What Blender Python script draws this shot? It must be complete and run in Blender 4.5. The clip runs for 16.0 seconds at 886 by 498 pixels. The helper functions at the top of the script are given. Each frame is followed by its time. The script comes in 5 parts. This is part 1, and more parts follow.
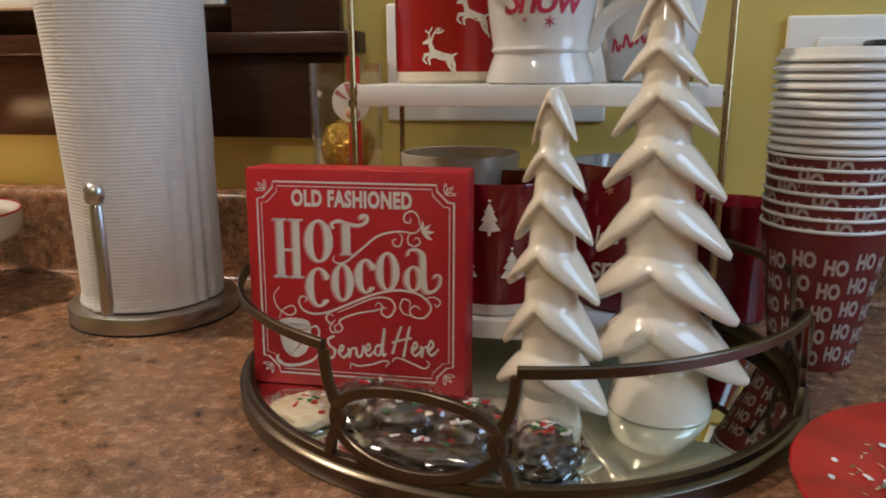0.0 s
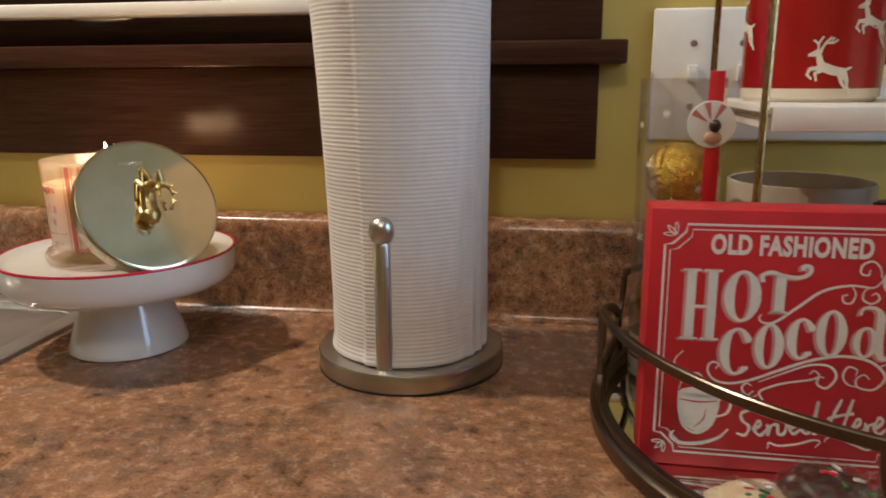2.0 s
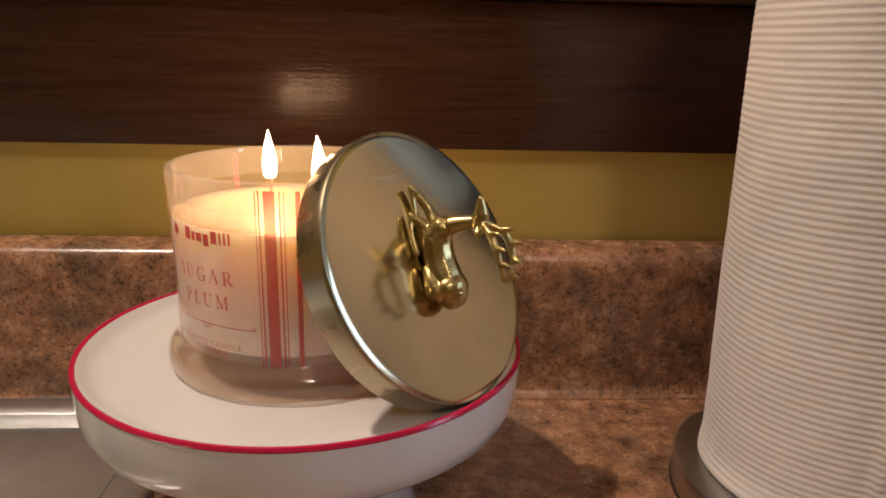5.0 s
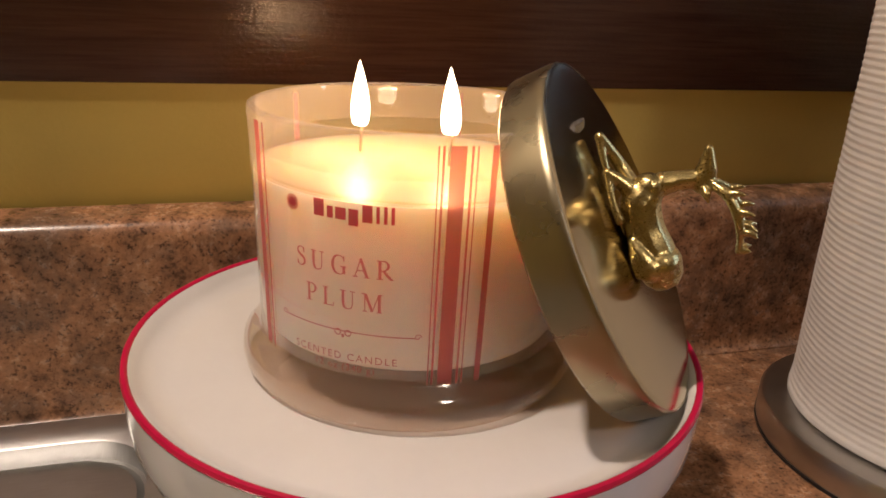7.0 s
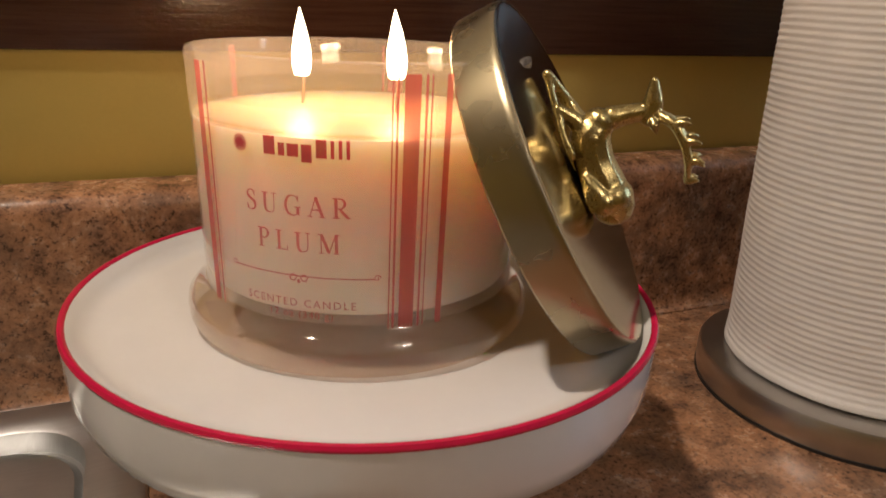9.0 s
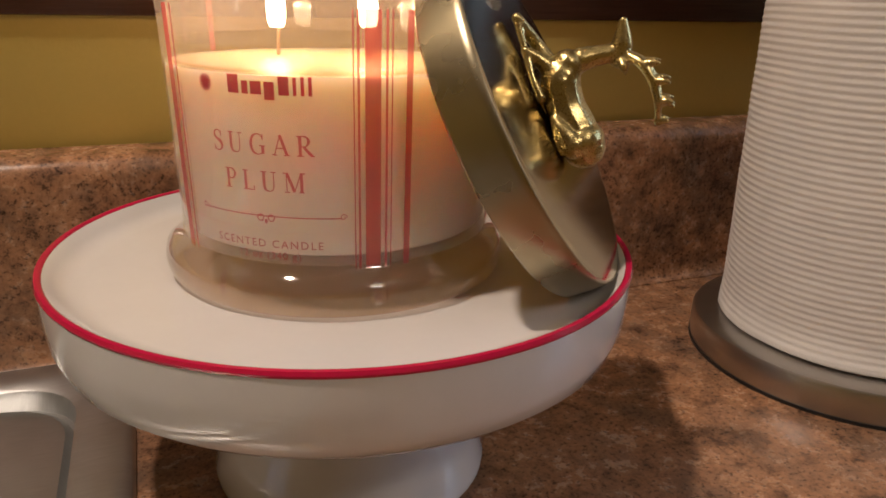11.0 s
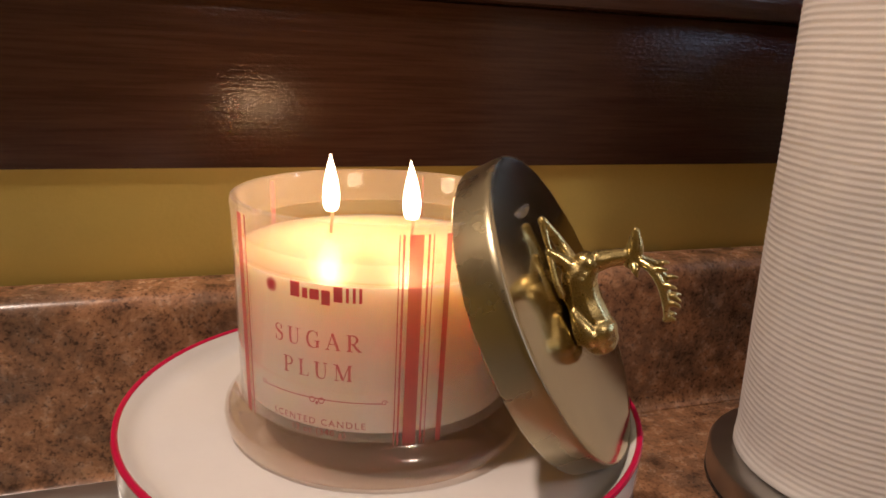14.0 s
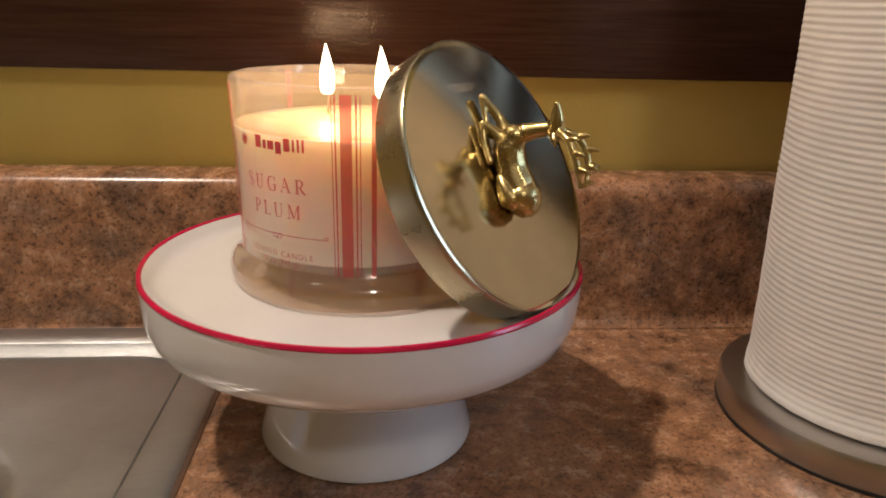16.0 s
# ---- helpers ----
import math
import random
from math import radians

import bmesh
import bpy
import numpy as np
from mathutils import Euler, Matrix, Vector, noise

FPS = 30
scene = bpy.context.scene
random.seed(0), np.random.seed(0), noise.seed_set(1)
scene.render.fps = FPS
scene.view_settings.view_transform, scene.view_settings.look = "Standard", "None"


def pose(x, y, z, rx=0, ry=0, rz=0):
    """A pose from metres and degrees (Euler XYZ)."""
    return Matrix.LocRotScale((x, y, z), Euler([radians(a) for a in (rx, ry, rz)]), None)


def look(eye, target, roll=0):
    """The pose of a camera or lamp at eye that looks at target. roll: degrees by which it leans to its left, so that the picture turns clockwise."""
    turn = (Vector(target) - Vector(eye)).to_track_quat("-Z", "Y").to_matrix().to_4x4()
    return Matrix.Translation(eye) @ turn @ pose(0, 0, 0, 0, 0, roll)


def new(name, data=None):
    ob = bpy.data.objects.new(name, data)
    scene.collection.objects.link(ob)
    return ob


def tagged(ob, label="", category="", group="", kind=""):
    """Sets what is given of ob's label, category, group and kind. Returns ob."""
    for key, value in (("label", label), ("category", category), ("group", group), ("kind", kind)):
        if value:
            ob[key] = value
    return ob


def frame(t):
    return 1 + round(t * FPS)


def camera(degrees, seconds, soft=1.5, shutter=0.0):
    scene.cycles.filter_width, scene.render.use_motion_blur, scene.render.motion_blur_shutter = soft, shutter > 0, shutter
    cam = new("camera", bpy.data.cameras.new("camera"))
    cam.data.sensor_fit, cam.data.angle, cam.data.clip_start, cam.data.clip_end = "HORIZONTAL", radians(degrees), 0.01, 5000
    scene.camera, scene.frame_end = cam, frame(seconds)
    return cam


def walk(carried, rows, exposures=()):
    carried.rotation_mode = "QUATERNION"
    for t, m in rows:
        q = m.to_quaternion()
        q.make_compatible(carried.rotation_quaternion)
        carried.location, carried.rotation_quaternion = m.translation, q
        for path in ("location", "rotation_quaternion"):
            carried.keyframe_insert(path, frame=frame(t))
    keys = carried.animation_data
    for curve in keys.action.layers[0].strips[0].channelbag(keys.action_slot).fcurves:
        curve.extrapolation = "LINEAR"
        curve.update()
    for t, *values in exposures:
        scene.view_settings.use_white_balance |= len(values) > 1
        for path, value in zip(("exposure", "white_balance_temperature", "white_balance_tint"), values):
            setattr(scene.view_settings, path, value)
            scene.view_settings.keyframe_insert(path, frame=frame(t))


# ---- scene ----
cam = camera(62.4, 16.0, soft=1.7, shutter=0.25)
METRES, EYE, TURN = 1.2, 1.138, 9.4
ROWS = [
    (0.0, 0.0, 0.0, 0.0, -0.06, -13.58, 0.23),
    (0.5, -0.0408, 0.0092, -0.0026, 0.53, -13.58, 0.65),
    (1.0, -0.1017, 0.0406, -0.0011, 0.33, -13.58, 0.66),
    (1.5, -0.1692, 0.0699, 0.0042, -0.28, -13.58, 0.63),
    (2.0, -0.2267, 0.0835, 0.0083, -0.54, -13.25, 0.31),
    (2.5, -0.2776, 0.1281, 0.0164, -0.42, -13.02, 0.08),
    (3.0, -0.3464, 0.204, 0.0117, -1.37, -12.99, -0.14),
    (3.5, -0.4065, 0.2776, 0.0129, -2.61, -13.69, -0.4),
    (4.0, -0.4277, 0.3165, 0.0024, -4.29, -14.51, -0.84),
    (4.5, -0.4495, 0.3407, 0.0003, -8.5, -15.25, -1.34),
    (5.0, -0.4844, 0.361, -0.0057, -12.87, -15.59, -1.43),
    (7.5, -0.5653, 0.4638, -0.0209, -28.28, -19.91, -3.0),
    (8.0, -0.5622, 0.4657, -0.023, -30.07, -19.52, -2.87),
    (8.5, -0.566, 0.4611, -0.0247, -31.36, -19.18, -2.73),
    (9.0, -0.5706, 0.4541, -0.0358, -32.47, -18.96, -2.26),
    (9.5, -0.5732, 0.4505, -0.0484, -33.3, -19.1, -1.96),
    (12.0, -0.5521, 0.4398, -0.0474, -29.75, -19.18, -1.21),
    (12.5, -0.549, 0.4473, -0.0319, -29.84, -17.93, -1.62),
    (13.0, -0.5634, 0.4533, -0.0169, -30.25, -16.39, -2.16),
    (13.5, -0.5668, 0.4456, -0.0097, -30.11, -15.42, -2.54),
    (14.0, -0.5708, 0.4319, -0.006, -28.47, -15.0, -2.51),
    (14.5, -0.5601, 0.4095, -0.0093, -25.08, -15.12, -2.01),
    (15.0, -0.5305, 0.3919, -0.0198, -21.05, -15.66, -1.55),
    (15.5, -0.5123, 0.3744, -0.0184, -17.21, -16.79, -1.58),
    (16.0, -0.5125, 0.3632, -0.0244, -13.7, -18.45, -1.48),
]
walk(cam, [(t, pose(0, 0, EYE, 0, 0, TURN) @ pose(METRES * x, METRES * y, METRES * z, 90 + pitch, roll, yaw)) for t, x, y, z, yaw, pitch, roll in ROWS],
     exposures=[(0.0, 0.0, 6500, 10), (2.5, 0.0, 6500, 10), (3.5, -0.04, 6550, 12), (4.2, -0.06, 6700, 15), (5.0, -0.28, 6950, 20), (8.0, -0.34, 6850, 19), (9.5, -0.36, 6650, 13), (12.0, -0.40, 7000, 22), (13.5, -0.38, 7050, 24), (16.0, -0.14, 6600, 15)])

# ---------------------------------------------------------------- light
world = bpy.data.worlds.new("world")
scene.world = world
world.use_nodes = True
sky = world.node_tree.nodes.new("ShaderNodeTexSky")
sky.sky_type, sky.sun_disc, sky.sun_elevation, sky.sun_rotation = "NISHITA", False, radians(8), radians(120)
world.node_tree.links.new(sky.outputs[0], world.node_tree.nodes["Background"].inputs[0])
world.node_tree.nodes["Background"].inputs[1].default_value = 0.05


def lamp(name, kind, m, energy, colour, size=0.1, size_y=None, shape="DISK"):
    d = bpy.data.lights.new(name, kind)
    d.energy, d.color = energy, colour
    if kind == "AREA":
        d.shape, d.size = shape, size
        if size_y:
            d.size_y = size_y
    else:
        d.shadow_soft_size = size
    ob = new(name, d)
    ob.matrix_world = m
    return ob


CEIL = 2.4
lamp("sink_lamp_light", "AREA", look((-1.24, 0.56, CEIL - 0.10), (-1.24, 0.56, 0)), 21.5, (1.0, 0.87, 0.72), 0.07)
lamp("room_lamp_light", "POINT", Matrix.Translation((-0.35, -0.65, CEIL - 0.22)), 15, (1.0, 0.92, 0.82), 0.08)
lamp("window_light", "AREA", look((1.36, 0.05, 1.78), (0.0, 0.55, 1.1)), 16, (0.42, 0.66, 1.0), 0.8, 0.95, "RECTANGLE")

# ---------------------------------------------------------------- materials


def mat(name, colour=(0.5, 0.5, 0.5), rough=0.5, metal=0.0, **more):
    m = bpy.data.materials.new(name)
    m.use_nodes = True
    b = m.node_tree.nodes["Principled BSDF"]
    b.inputs["Base Color"].default_value = (*colour, 1)
    b.inputs["Roughness"].default_value = rough
    b.inputs["Metallic"].default_value = metal
    for k, v in more.items():
        b.inputs[k.replace("_", " ")].default_value = v
    return m


def nd(m, kind, **props):
    n = m.node_tree.nodes.new(kind)
    for k, v in props.items():
        if k in n.inputs:
            n.inputs[k].default_value = v
    return n


def wire(m, a, b):
    m.node_tree.links.new(a, b)


def noise_node(m, scale, detail=4, rough=0.6, stretch=(1, 1, 1)):
    tc = nd(m, "ShaderNodeTexCoord")
    mp = nd(m, "ShaderNodeMapping")
    mp.inputs["Scale"].default_value = stretch
    n = nd(m, "ShaderNodeTexNoise")
    n.inputs["Scale"].default_value, n.inputs["Detail"].default_value, n.inputs["Roughness"].default_value = scale, detail, rough
    wire(m, tc.outputs["Object"], mp.inputs[0])
    wire(m, mp.outputs[0], n.inputs["Vector"])
    return n


def ramp(m, src, stops):
    r = nd(m, "ShaderNodeValToRGB")
    while len(r.color_ramp.elements) < len(stops):
        r.color_ramp.elements.new(0.5)
    for e, (p, c) in zip(r.color_ramp.elements, stops):
        e.position, e.color = p, (*c, 1)
    wire(m, src, r.inputs[0])
    return r


def mix(m, fac, a, b, mode="MIX"):
    x = nd(m, "ShaderNodeMix")
    x.data_type, x.blend_type = "RGBA", mode
    for sock, v in ((x.inputs[0], fac), (x.inputs[6], a), (x.inputs[7], b)):
        if isinstance(v, (int, float)):
            sock.default_value = v
        elif isinstance(v, tuple):
            sock.default_value = (*v, 1)
        else:
            wire(m, v, sock)
    return x.outputs[2]


def bump(m, src, strength=0.2, dist=0.001):
    b = nd(m, "ShaderNodeBump")
    b.inputs["Strength"].default_value, b.inputs["Distance"].default_value = strength, dist
    wire(m, src, b.inputs["Height"])
    wire(m, b.outputs[0], m.node_tree.nodes["Principled BSDF"].inputs["Normal"])
    return b


def paint(m, out):
    wire(m, out, m.node_tree.nodes["Principled BSDF"].inputs["Base Color"])


def gloss(m, src, lo, hi):
    r = nd(m, "ShaderNodeMapRange")
    r.inputs["To Min"].default_value, r.inputs["To Max"].default_value = lo, hi
    wire(m, src, r.inputs["Value"])
    wire(m, r.outputs[0], m.node_tree.nodes["Principled BSDF"].inputs["Roughness"])


def varied(name, colour, rough=0.5, amount=0.12, scale=60, fine=600, bumps=0.1, metal=0.0, dist=0.0004, **more):
    """A surface of one colour with stains at one scale and grain at another."""
    m = mat(name, colour, rough, metal, **more)
    n1, n2 = noise_node(m, scale, 5), noise_node(m, fine, 3)
    dark = tuple(c * (1 - amount) for c in colour)
    light = tuple(min(1, c * (1 + amount)) for c in colour)
    r1 = ramp(m, n1.outputs["Fac"], [(0.3, dark), (0.7, light)])
    r2 = ramp(m, n2.outputs["Fac"], [(0.3, (1 - amount * 0.5,) * 3), (0.7, (1, 1, 1))])
    paint(m, mix(m, 1.0, r1.outputs[0], r2.outputs[0], "MULTIPLY"))
    gloss(m, n1.outputs["Fac"], max(0.02, rough * 0.8), rough * 1.2)
    if bumps:
        bump(m, n2.outputs["Fac"], bumps, dist)
    return m


def laminate():
    m = mat("speckled_laminate", rough=0.34)
    big, mid, fine = noise_node(m, 17, 8, 0.70), noise_node(m, 70, 6, 0.72), noise_node(m, 460, 4, 0.7)
    warm = ramp(m, big.outputs["Fac"], [(0.30, (0.14, 0.092, 0.066)), (0.41, (0.23, 0.130, 0.080)), (0.53, (0.39, 0.200, 0.108)), (0.64, (0.32, 0.182, 0.112)), (0.78, (0.45, 0.32, 0.24))])
    dark = ramp(m, mid.outputs["Fac"], [(0.34, (0.24, 0.22, 0.22)), (0.45, (0.72, 0.68, 0.66)), (0.60, (1, 1, 1)), (0.74, (1.38, 1.23, 1.07))])
    spots = ramp(m, fine.outputs["Fac"], [(0.36, (0.25, 0.24, 0.24)), (0.455, (0.92, 0.92, 0.92)), (0.66, (1.05, 1.05, 1.05)), (0.74, (1.5, 1.4, 1.3))])
    a = mix(m, 1.0, warm.outputs[0], dark.outputs[0], "MULTIPLY")
    paint(m, mix(m, 1.0, a, spots.outputs[0], "MULTIPLY"))
    gloss(m, mid.outputs["Fac"], 0.16, 0.36)
    bump(m, fine.outputs["Fac"], 0.12, 0.0004)
    return m


def wood(name, a, b, rough, stretch=(0.5, 14, 14), scale=9):
    m = mat(name, rough=rough)
    n, n2 = noise_node(m, scale, 7, 0.65, stretch), noise_node(m, 160, 4, 0.6, (0.12, 3, 3))
    r = ramp(m, n.outputs["Fac"], [(0.3, a), (0.7, b)])
    r2 = ramp(m, n2.outputs["Fac"], [(0.35, (0.72, 0.7, 0.68)), (0.6, (1, 1, 1))])
    paint(m, mix(m, 1.0, r.outputs[0], r2.outputs[0], "MULTIPLY"))
    gloss(m, n2.outputs["Fac"], rough - 0.02, rough + 0.08)
    n3 = noise_node(m, 520, 3, 0.6, (0.6, 1, 1))
    add = nd(m, "ShaderNodeMath")
    wire(m, n2.outputs["Fac"], add.inputs[0])
    wire(m, n3.outputs["Fac"], add.inputs[1])
    bump(m, add.outputs[0], 0.40, 0.0005)
    return m


def brushed(name, colour, rough, stretch, amount=0.16):
    m = mat(name, colour, rough, 1.0)
    n, n2 = noise_node(m, 90, 4, 0.6, stretch), noise_node(m, 25, 4)
    r = ramp(m, n.outputs["Fac"], [(0.3, tuple(c * (1 - amount) for c in colour)), (0.7, colour)])
    r2 = ramp(m, n2.outputs["Fac"], [(0.3, (0.85, 0.85, 0.85)), (0.7, (1, 1, 1))])
    paint(m, mix(m, 1.0, r.outputs[0], r2.outputs[0], "MULTIPLY"))
    gloss(m, n.outputs["Fac"], rough - 0.03, rough + 0.05)
    bump(m, n.outputs["Fac"], 0.02, 0.0003)
    return m


def clear(name, tint=(1, 1, 1), rough=0.02, least=0.04, most=0.75):
    """Thin clear film or glass wall: mostly see-through, with a gloss of its own."""
    m = mat(name, tint, rough)
    nt = m.node_tree
    tr, mx, fr = nt.nodes.new("ShaderNodeBsdfTransparent"), nt.nodes.new("ShaderNodeMixShader"), nt.nodes.new("ShaderNodeBsdfGlossy")
    face, lw = nt.nodes.new("ShaderNodeLayerWeight"), nt.nodes.new("ShaderNodeMath")
    face.inputs["Blend"].default_value = 0.5
    lw.operation = "POWER"
    lw.inputs[1].default_value = 3.2
    wire(m, face.outputs["Facing"], lw.inputs[0])
    low = nt.nodes.new("ShaderNodeMapRange")
    low.inputs["To Min"].default_value, low.inputs["To Max"].default_value = least, most
    wire(m, lw.outputs[0], low.inputs["Value"])
    tr.inputs["Color"].default_value = (*tint, 1)
    fr.inputs["Roughness"].default_value = rough
    fr.inputs["Color"].default_value = (1, 1, 1, 1)
    wire(m, low.outputs[0], mx.inputs[0])
    wire(m, tr.outputs[0], mx.inputs[1])
    wire(m, fr.outputs[0], mx.inputs[2])
    wire(m, mx.outputs[0], nt.nodes["Material Output"].inputs[0])
    return m


LAM = laminate()
WALL = varied("ochre_wall_paint", (0.57, 0.435, 0.115), 0.5, 0.06, 7, 420, 0.25, dist=0.0006)
CEILING = varied("white_ceiling_paint", (0.75, 0.73, 0.68), 0.8, 0.05, 5, 200)
FLOORM = wood("floor_oak", (0.18, 0.10, 0.05), (0.32, 0.19, 0.10), 0.4)
DARKWOOD = wood("dark_stained_wood", (0.049, 0.0215, 0.0135), (0.070, 0.0305, 0.0188), 0.12)
DARKWOOD.node_tree.nodes["Principled BSDF"].inputs["Specular IOR Level"].default_value = 0.26
CABW = wood("cabinet_wood", (0.10, 0.05, 0.025), (0.18, 0.09, 0.045), 0.4, (14, 14, 0.5))
WHITEP = varied("white_plastic", (0.78, 0.76, 0.70), 0.35, 0.03, 40, 500, 0.03)
BLINDM = varied("white_blind", (0.78, 0.75, 0.68), 0.45, 0.04, 30, 400, 0.05)
PORC = varied("white_glazed_porcelain", (0.64, 0.625, 0.61), 0.10, 0.025, 30, 300, 0.0, Coat_Weight=0.4)
IVORY = varied("ivory_glazed_ceramic", (0.77, 0.70, 0.59), 0.12, 0.04, 35, 260, 0.05, Coat_Weight=0.5)
REDGLAZE = varied("red_glaze", (0.46, 0.010, 0.05), 0.15, 0.08, 60, 300, 0.0)
DEEPRED = varied("deep_red_glaze", (0.15, 0.005, 0.010), 0.14, 0.12, 40, 300, 0.0, Coat_Weight=0.3)
MUGRED = varied("red_mug_glaze", (0.36, 0.012, 0.014), 0.2, 0.12, 30, 300, 0.0, Coat_Weight=0.3)
SIGNRED = varied("red_painted_wood", (0.50, 0.016, 0.026), 0.42, 0.10, 45, 700, 0.15)
PRINT = varied("white_print", (0.78, 0.74, 0.70), 0.5, 0.05, 200, 900, 0.0)
PRINTGREY = varied("pale_pink_print_shade", (0.62, 0.30, 0.29), 0.5, 0.05, 200, 900, 0.0)
REDPRINT = varied("crimson_print", (0.46, 0.03, 0.07), 0.4, 0.06, 150, 900, 0.0)


def see_through(name, colour, alpha):
    """Translucent ink on glass."""
    m = varied(name, colour, 0.4, 0.05, 120, 900, 0.0)
    nt = m.node_tree
    tr, mx, glow = nt.nodes.new("ShaderNodeBsdfTransparent"), nt.nodes.new("ShaderNodeMixShader"), nt.nodes.new("ShaderNodeBsdfTranslucent")
    ink = nt.nodes.new("ShaderNodeMixShader")
    ink.inputs[0].default_value, mx.inputs[0].default_value = 0.4, alpha
    glow.inputs[0].default_value = (*colour, 1)
    tr.inputs[0].default_value = (1.0, 0.62, 0.58, 1)
    wire(m, nt.nodes["Principled BSDF"].outputs[0], ink.inputs[1])
    wire(m, glow.outputs[0], ink.inputs[2])
    wire(m, tr.outputs[0], mx.inputs[1])
    wire(m, ink.outputs[0], mx.inputs[2])
    wire(m, mx.outputs[0], nt.nodes["Material Output"].inputs[0])
    return m


JARPINK = see_through("translucent_pink_ink", (0.62, 0.13, 0.14), 0.62)
JARRED = see_through("translucent_crimson_ink", (0.52, 0.03, 0.07), 0.85)
STEEL = brushed("brushed_steel", (0.58, 0.56, 0.53), 0.31, (1.5, 1.5, 60), 0.06)
SINKM = brushed("sink_steel", (0.64, 0.65, 0.65), 0.38, (1, 30, 1))
BRONZE = brushed("dark_bronze", (0.17, 0.135, 0.10), 0.28, (6, 6, 6))
WIREGOLD = brushed("antique_brass_wire", (0.42, 0.30, 0.15), 0.26, (20, 20, 2))
BRASS = brushed("satin_brass", (0.63, 0.53, 0.33), 0.13, (9, 9, 9), 0.06)
BRASSRIM = brushed("brushed_brass_rim", (0.46, 0.395, 0.265), 0.27, (0.4, 0.4, 0.4), 0.04)
GOLDFIG = brushed("polished_gold", (0.60, 0.47, 0.21), 0.27, (20, 20, 20), 0.1)
MIRROR = mat("mirror", (0.82, 0.86, 0.76), 0.02, 1.0)
GLASS = clear("jar_glass", (0.97, 0.95, 0.93), 0.03)
nt = GLASS.node_tree
haze, through_haze, both, veil = nt.nodes.new("ShaderNodeBsdfDiffuse"), nt.nodes.new("ShaderNodeBsdfTranslucent"), nt.nodes.new("ShaderNodeMixShader"), nt.nodes.new("ShaderNodeMixShader")
haze.inputs[0].default_value = through_haze.inputs[0].default_value = (0.92, 0.86, 0.80, 1)
both.inputs[0].default_value, veil.inputs[0].default_value = 0.5, 0.12
first = nt.nodes["Material Output"].inputs[0].links[0].from_socket
wire(GLASS, haze.outputs[0], both.inputs[1])
wire(GLASS, through_haze.outputs[0], both.inputs[2])
wire(GLASS, first, veil.inputs[1])
wire(GLASS, both.outputs[0], veil.inputs[2])
wire(GLASS, veil.outputs[0], nt.nodes["Material Output"].inputs[0])
FOOTGLASS = clear("foot_glass", (0.90, 0.84, 0.79), 0.04, 0.06, 0.95)
nt = FOOTGLASS.node_tree
milk, blend = nt.nodes["Principled BSDF"], nt.nodes.new("ShaderNodeMixShader")
milk.inputs["Base Color"].default_value, milk.inputs["Roughness"].default_value = (0.84, 0.62, 0.50, 1), 0.05
first = nt.nodes["Material Output"].inputs[0].links[0].from_socket
blend.inputs[0].default_value = 0.05
wire(FOOTGLASS, first, blend.inputs[1])
wire(FOOTGLASS, milk.outputs[0], blend.inputs[2])
wire(FOOTGLASS, blend.outputs[0], nt.nodes["Material Output"].inputs[0])
FILM = clear("cellophane", (0.97, 0.97, 0.97), 0.07, 0.13, 0.50)
TUBEFILM = clear("tube_film", (0.97, 0.96, 0.95), 0.06, 0.06, 0.50)
PANE = clear("window_glass", (0.9, 0.93, 0.93), 0.01)
PAPER = varied("white_paper_towel", (0.68, 0.66, 0.65), 0.9, 0.04, 30, 900, 0.35, dist=0.0005)
# cup red and its white print darkened: the rack's shade put into both colours
CUPRED_SHADED = varied("shaded_red_paper_cup", (0.145, 0.015, 0.012), 0.5, 0.06, 60, 600, 0.05)
CUPPRINT_SHADED = varied("cup_print", (0.42, 0.35, 0.31), 0.5, 0.06, 200, 900, 0.0)
CUPWHITE = varied("white_lid_plastic", (0.74, 0.72, 0.68), 0.4, 0.04, 50, 500, 0.03)
CHOC = varied("dark_chocolate", (0.032, 0.013, 0.008), 0.42, 0.25, 120, 500, 0.4, dist=0.001)
WHITECHOC = varied("white_chocolate", (0.72, 0.60, 0.38), 0.45, 0.1, 90, 500, 0.4, dist=0.001)
FOIL = mat("gold_foil", (0.82, 0.54, 0.12), 0.15, 1.0)
BLACK = varied("black_plastic", (0.012, 0.012, 0.012), 0.4, 0.2, 60, 500, 0.05)
GREYIN = varied("grey_glaze", (0.58, 0.52, 0.43), 0.2, 0.08, 40, 300, 0.0)
REDPLATE = varied("red_melamine", (0.44, 0.006, 0.008), 0.22, 0.10, 40, 300, 0.0)
GREEN = varied("green_print", (0.04, 0.10, 0.03), 0.5, 0.2, 200, 600, 0.0)
STICKRED = varied("red_stick", (0.50, 0.015, 0.02), 0.3, 0.08, 90, 500, 0.0)
SKINBEAD = varied("natural_wood_bead", (0.50, 0.28, 0.17), 0.5, 0.1, 200, 600, 0.1)

fo = noise_node(FOIL, 150, 3, 0.6)
bump(FOIL, fo.outputs["Fac"], 1.0, 0.008)

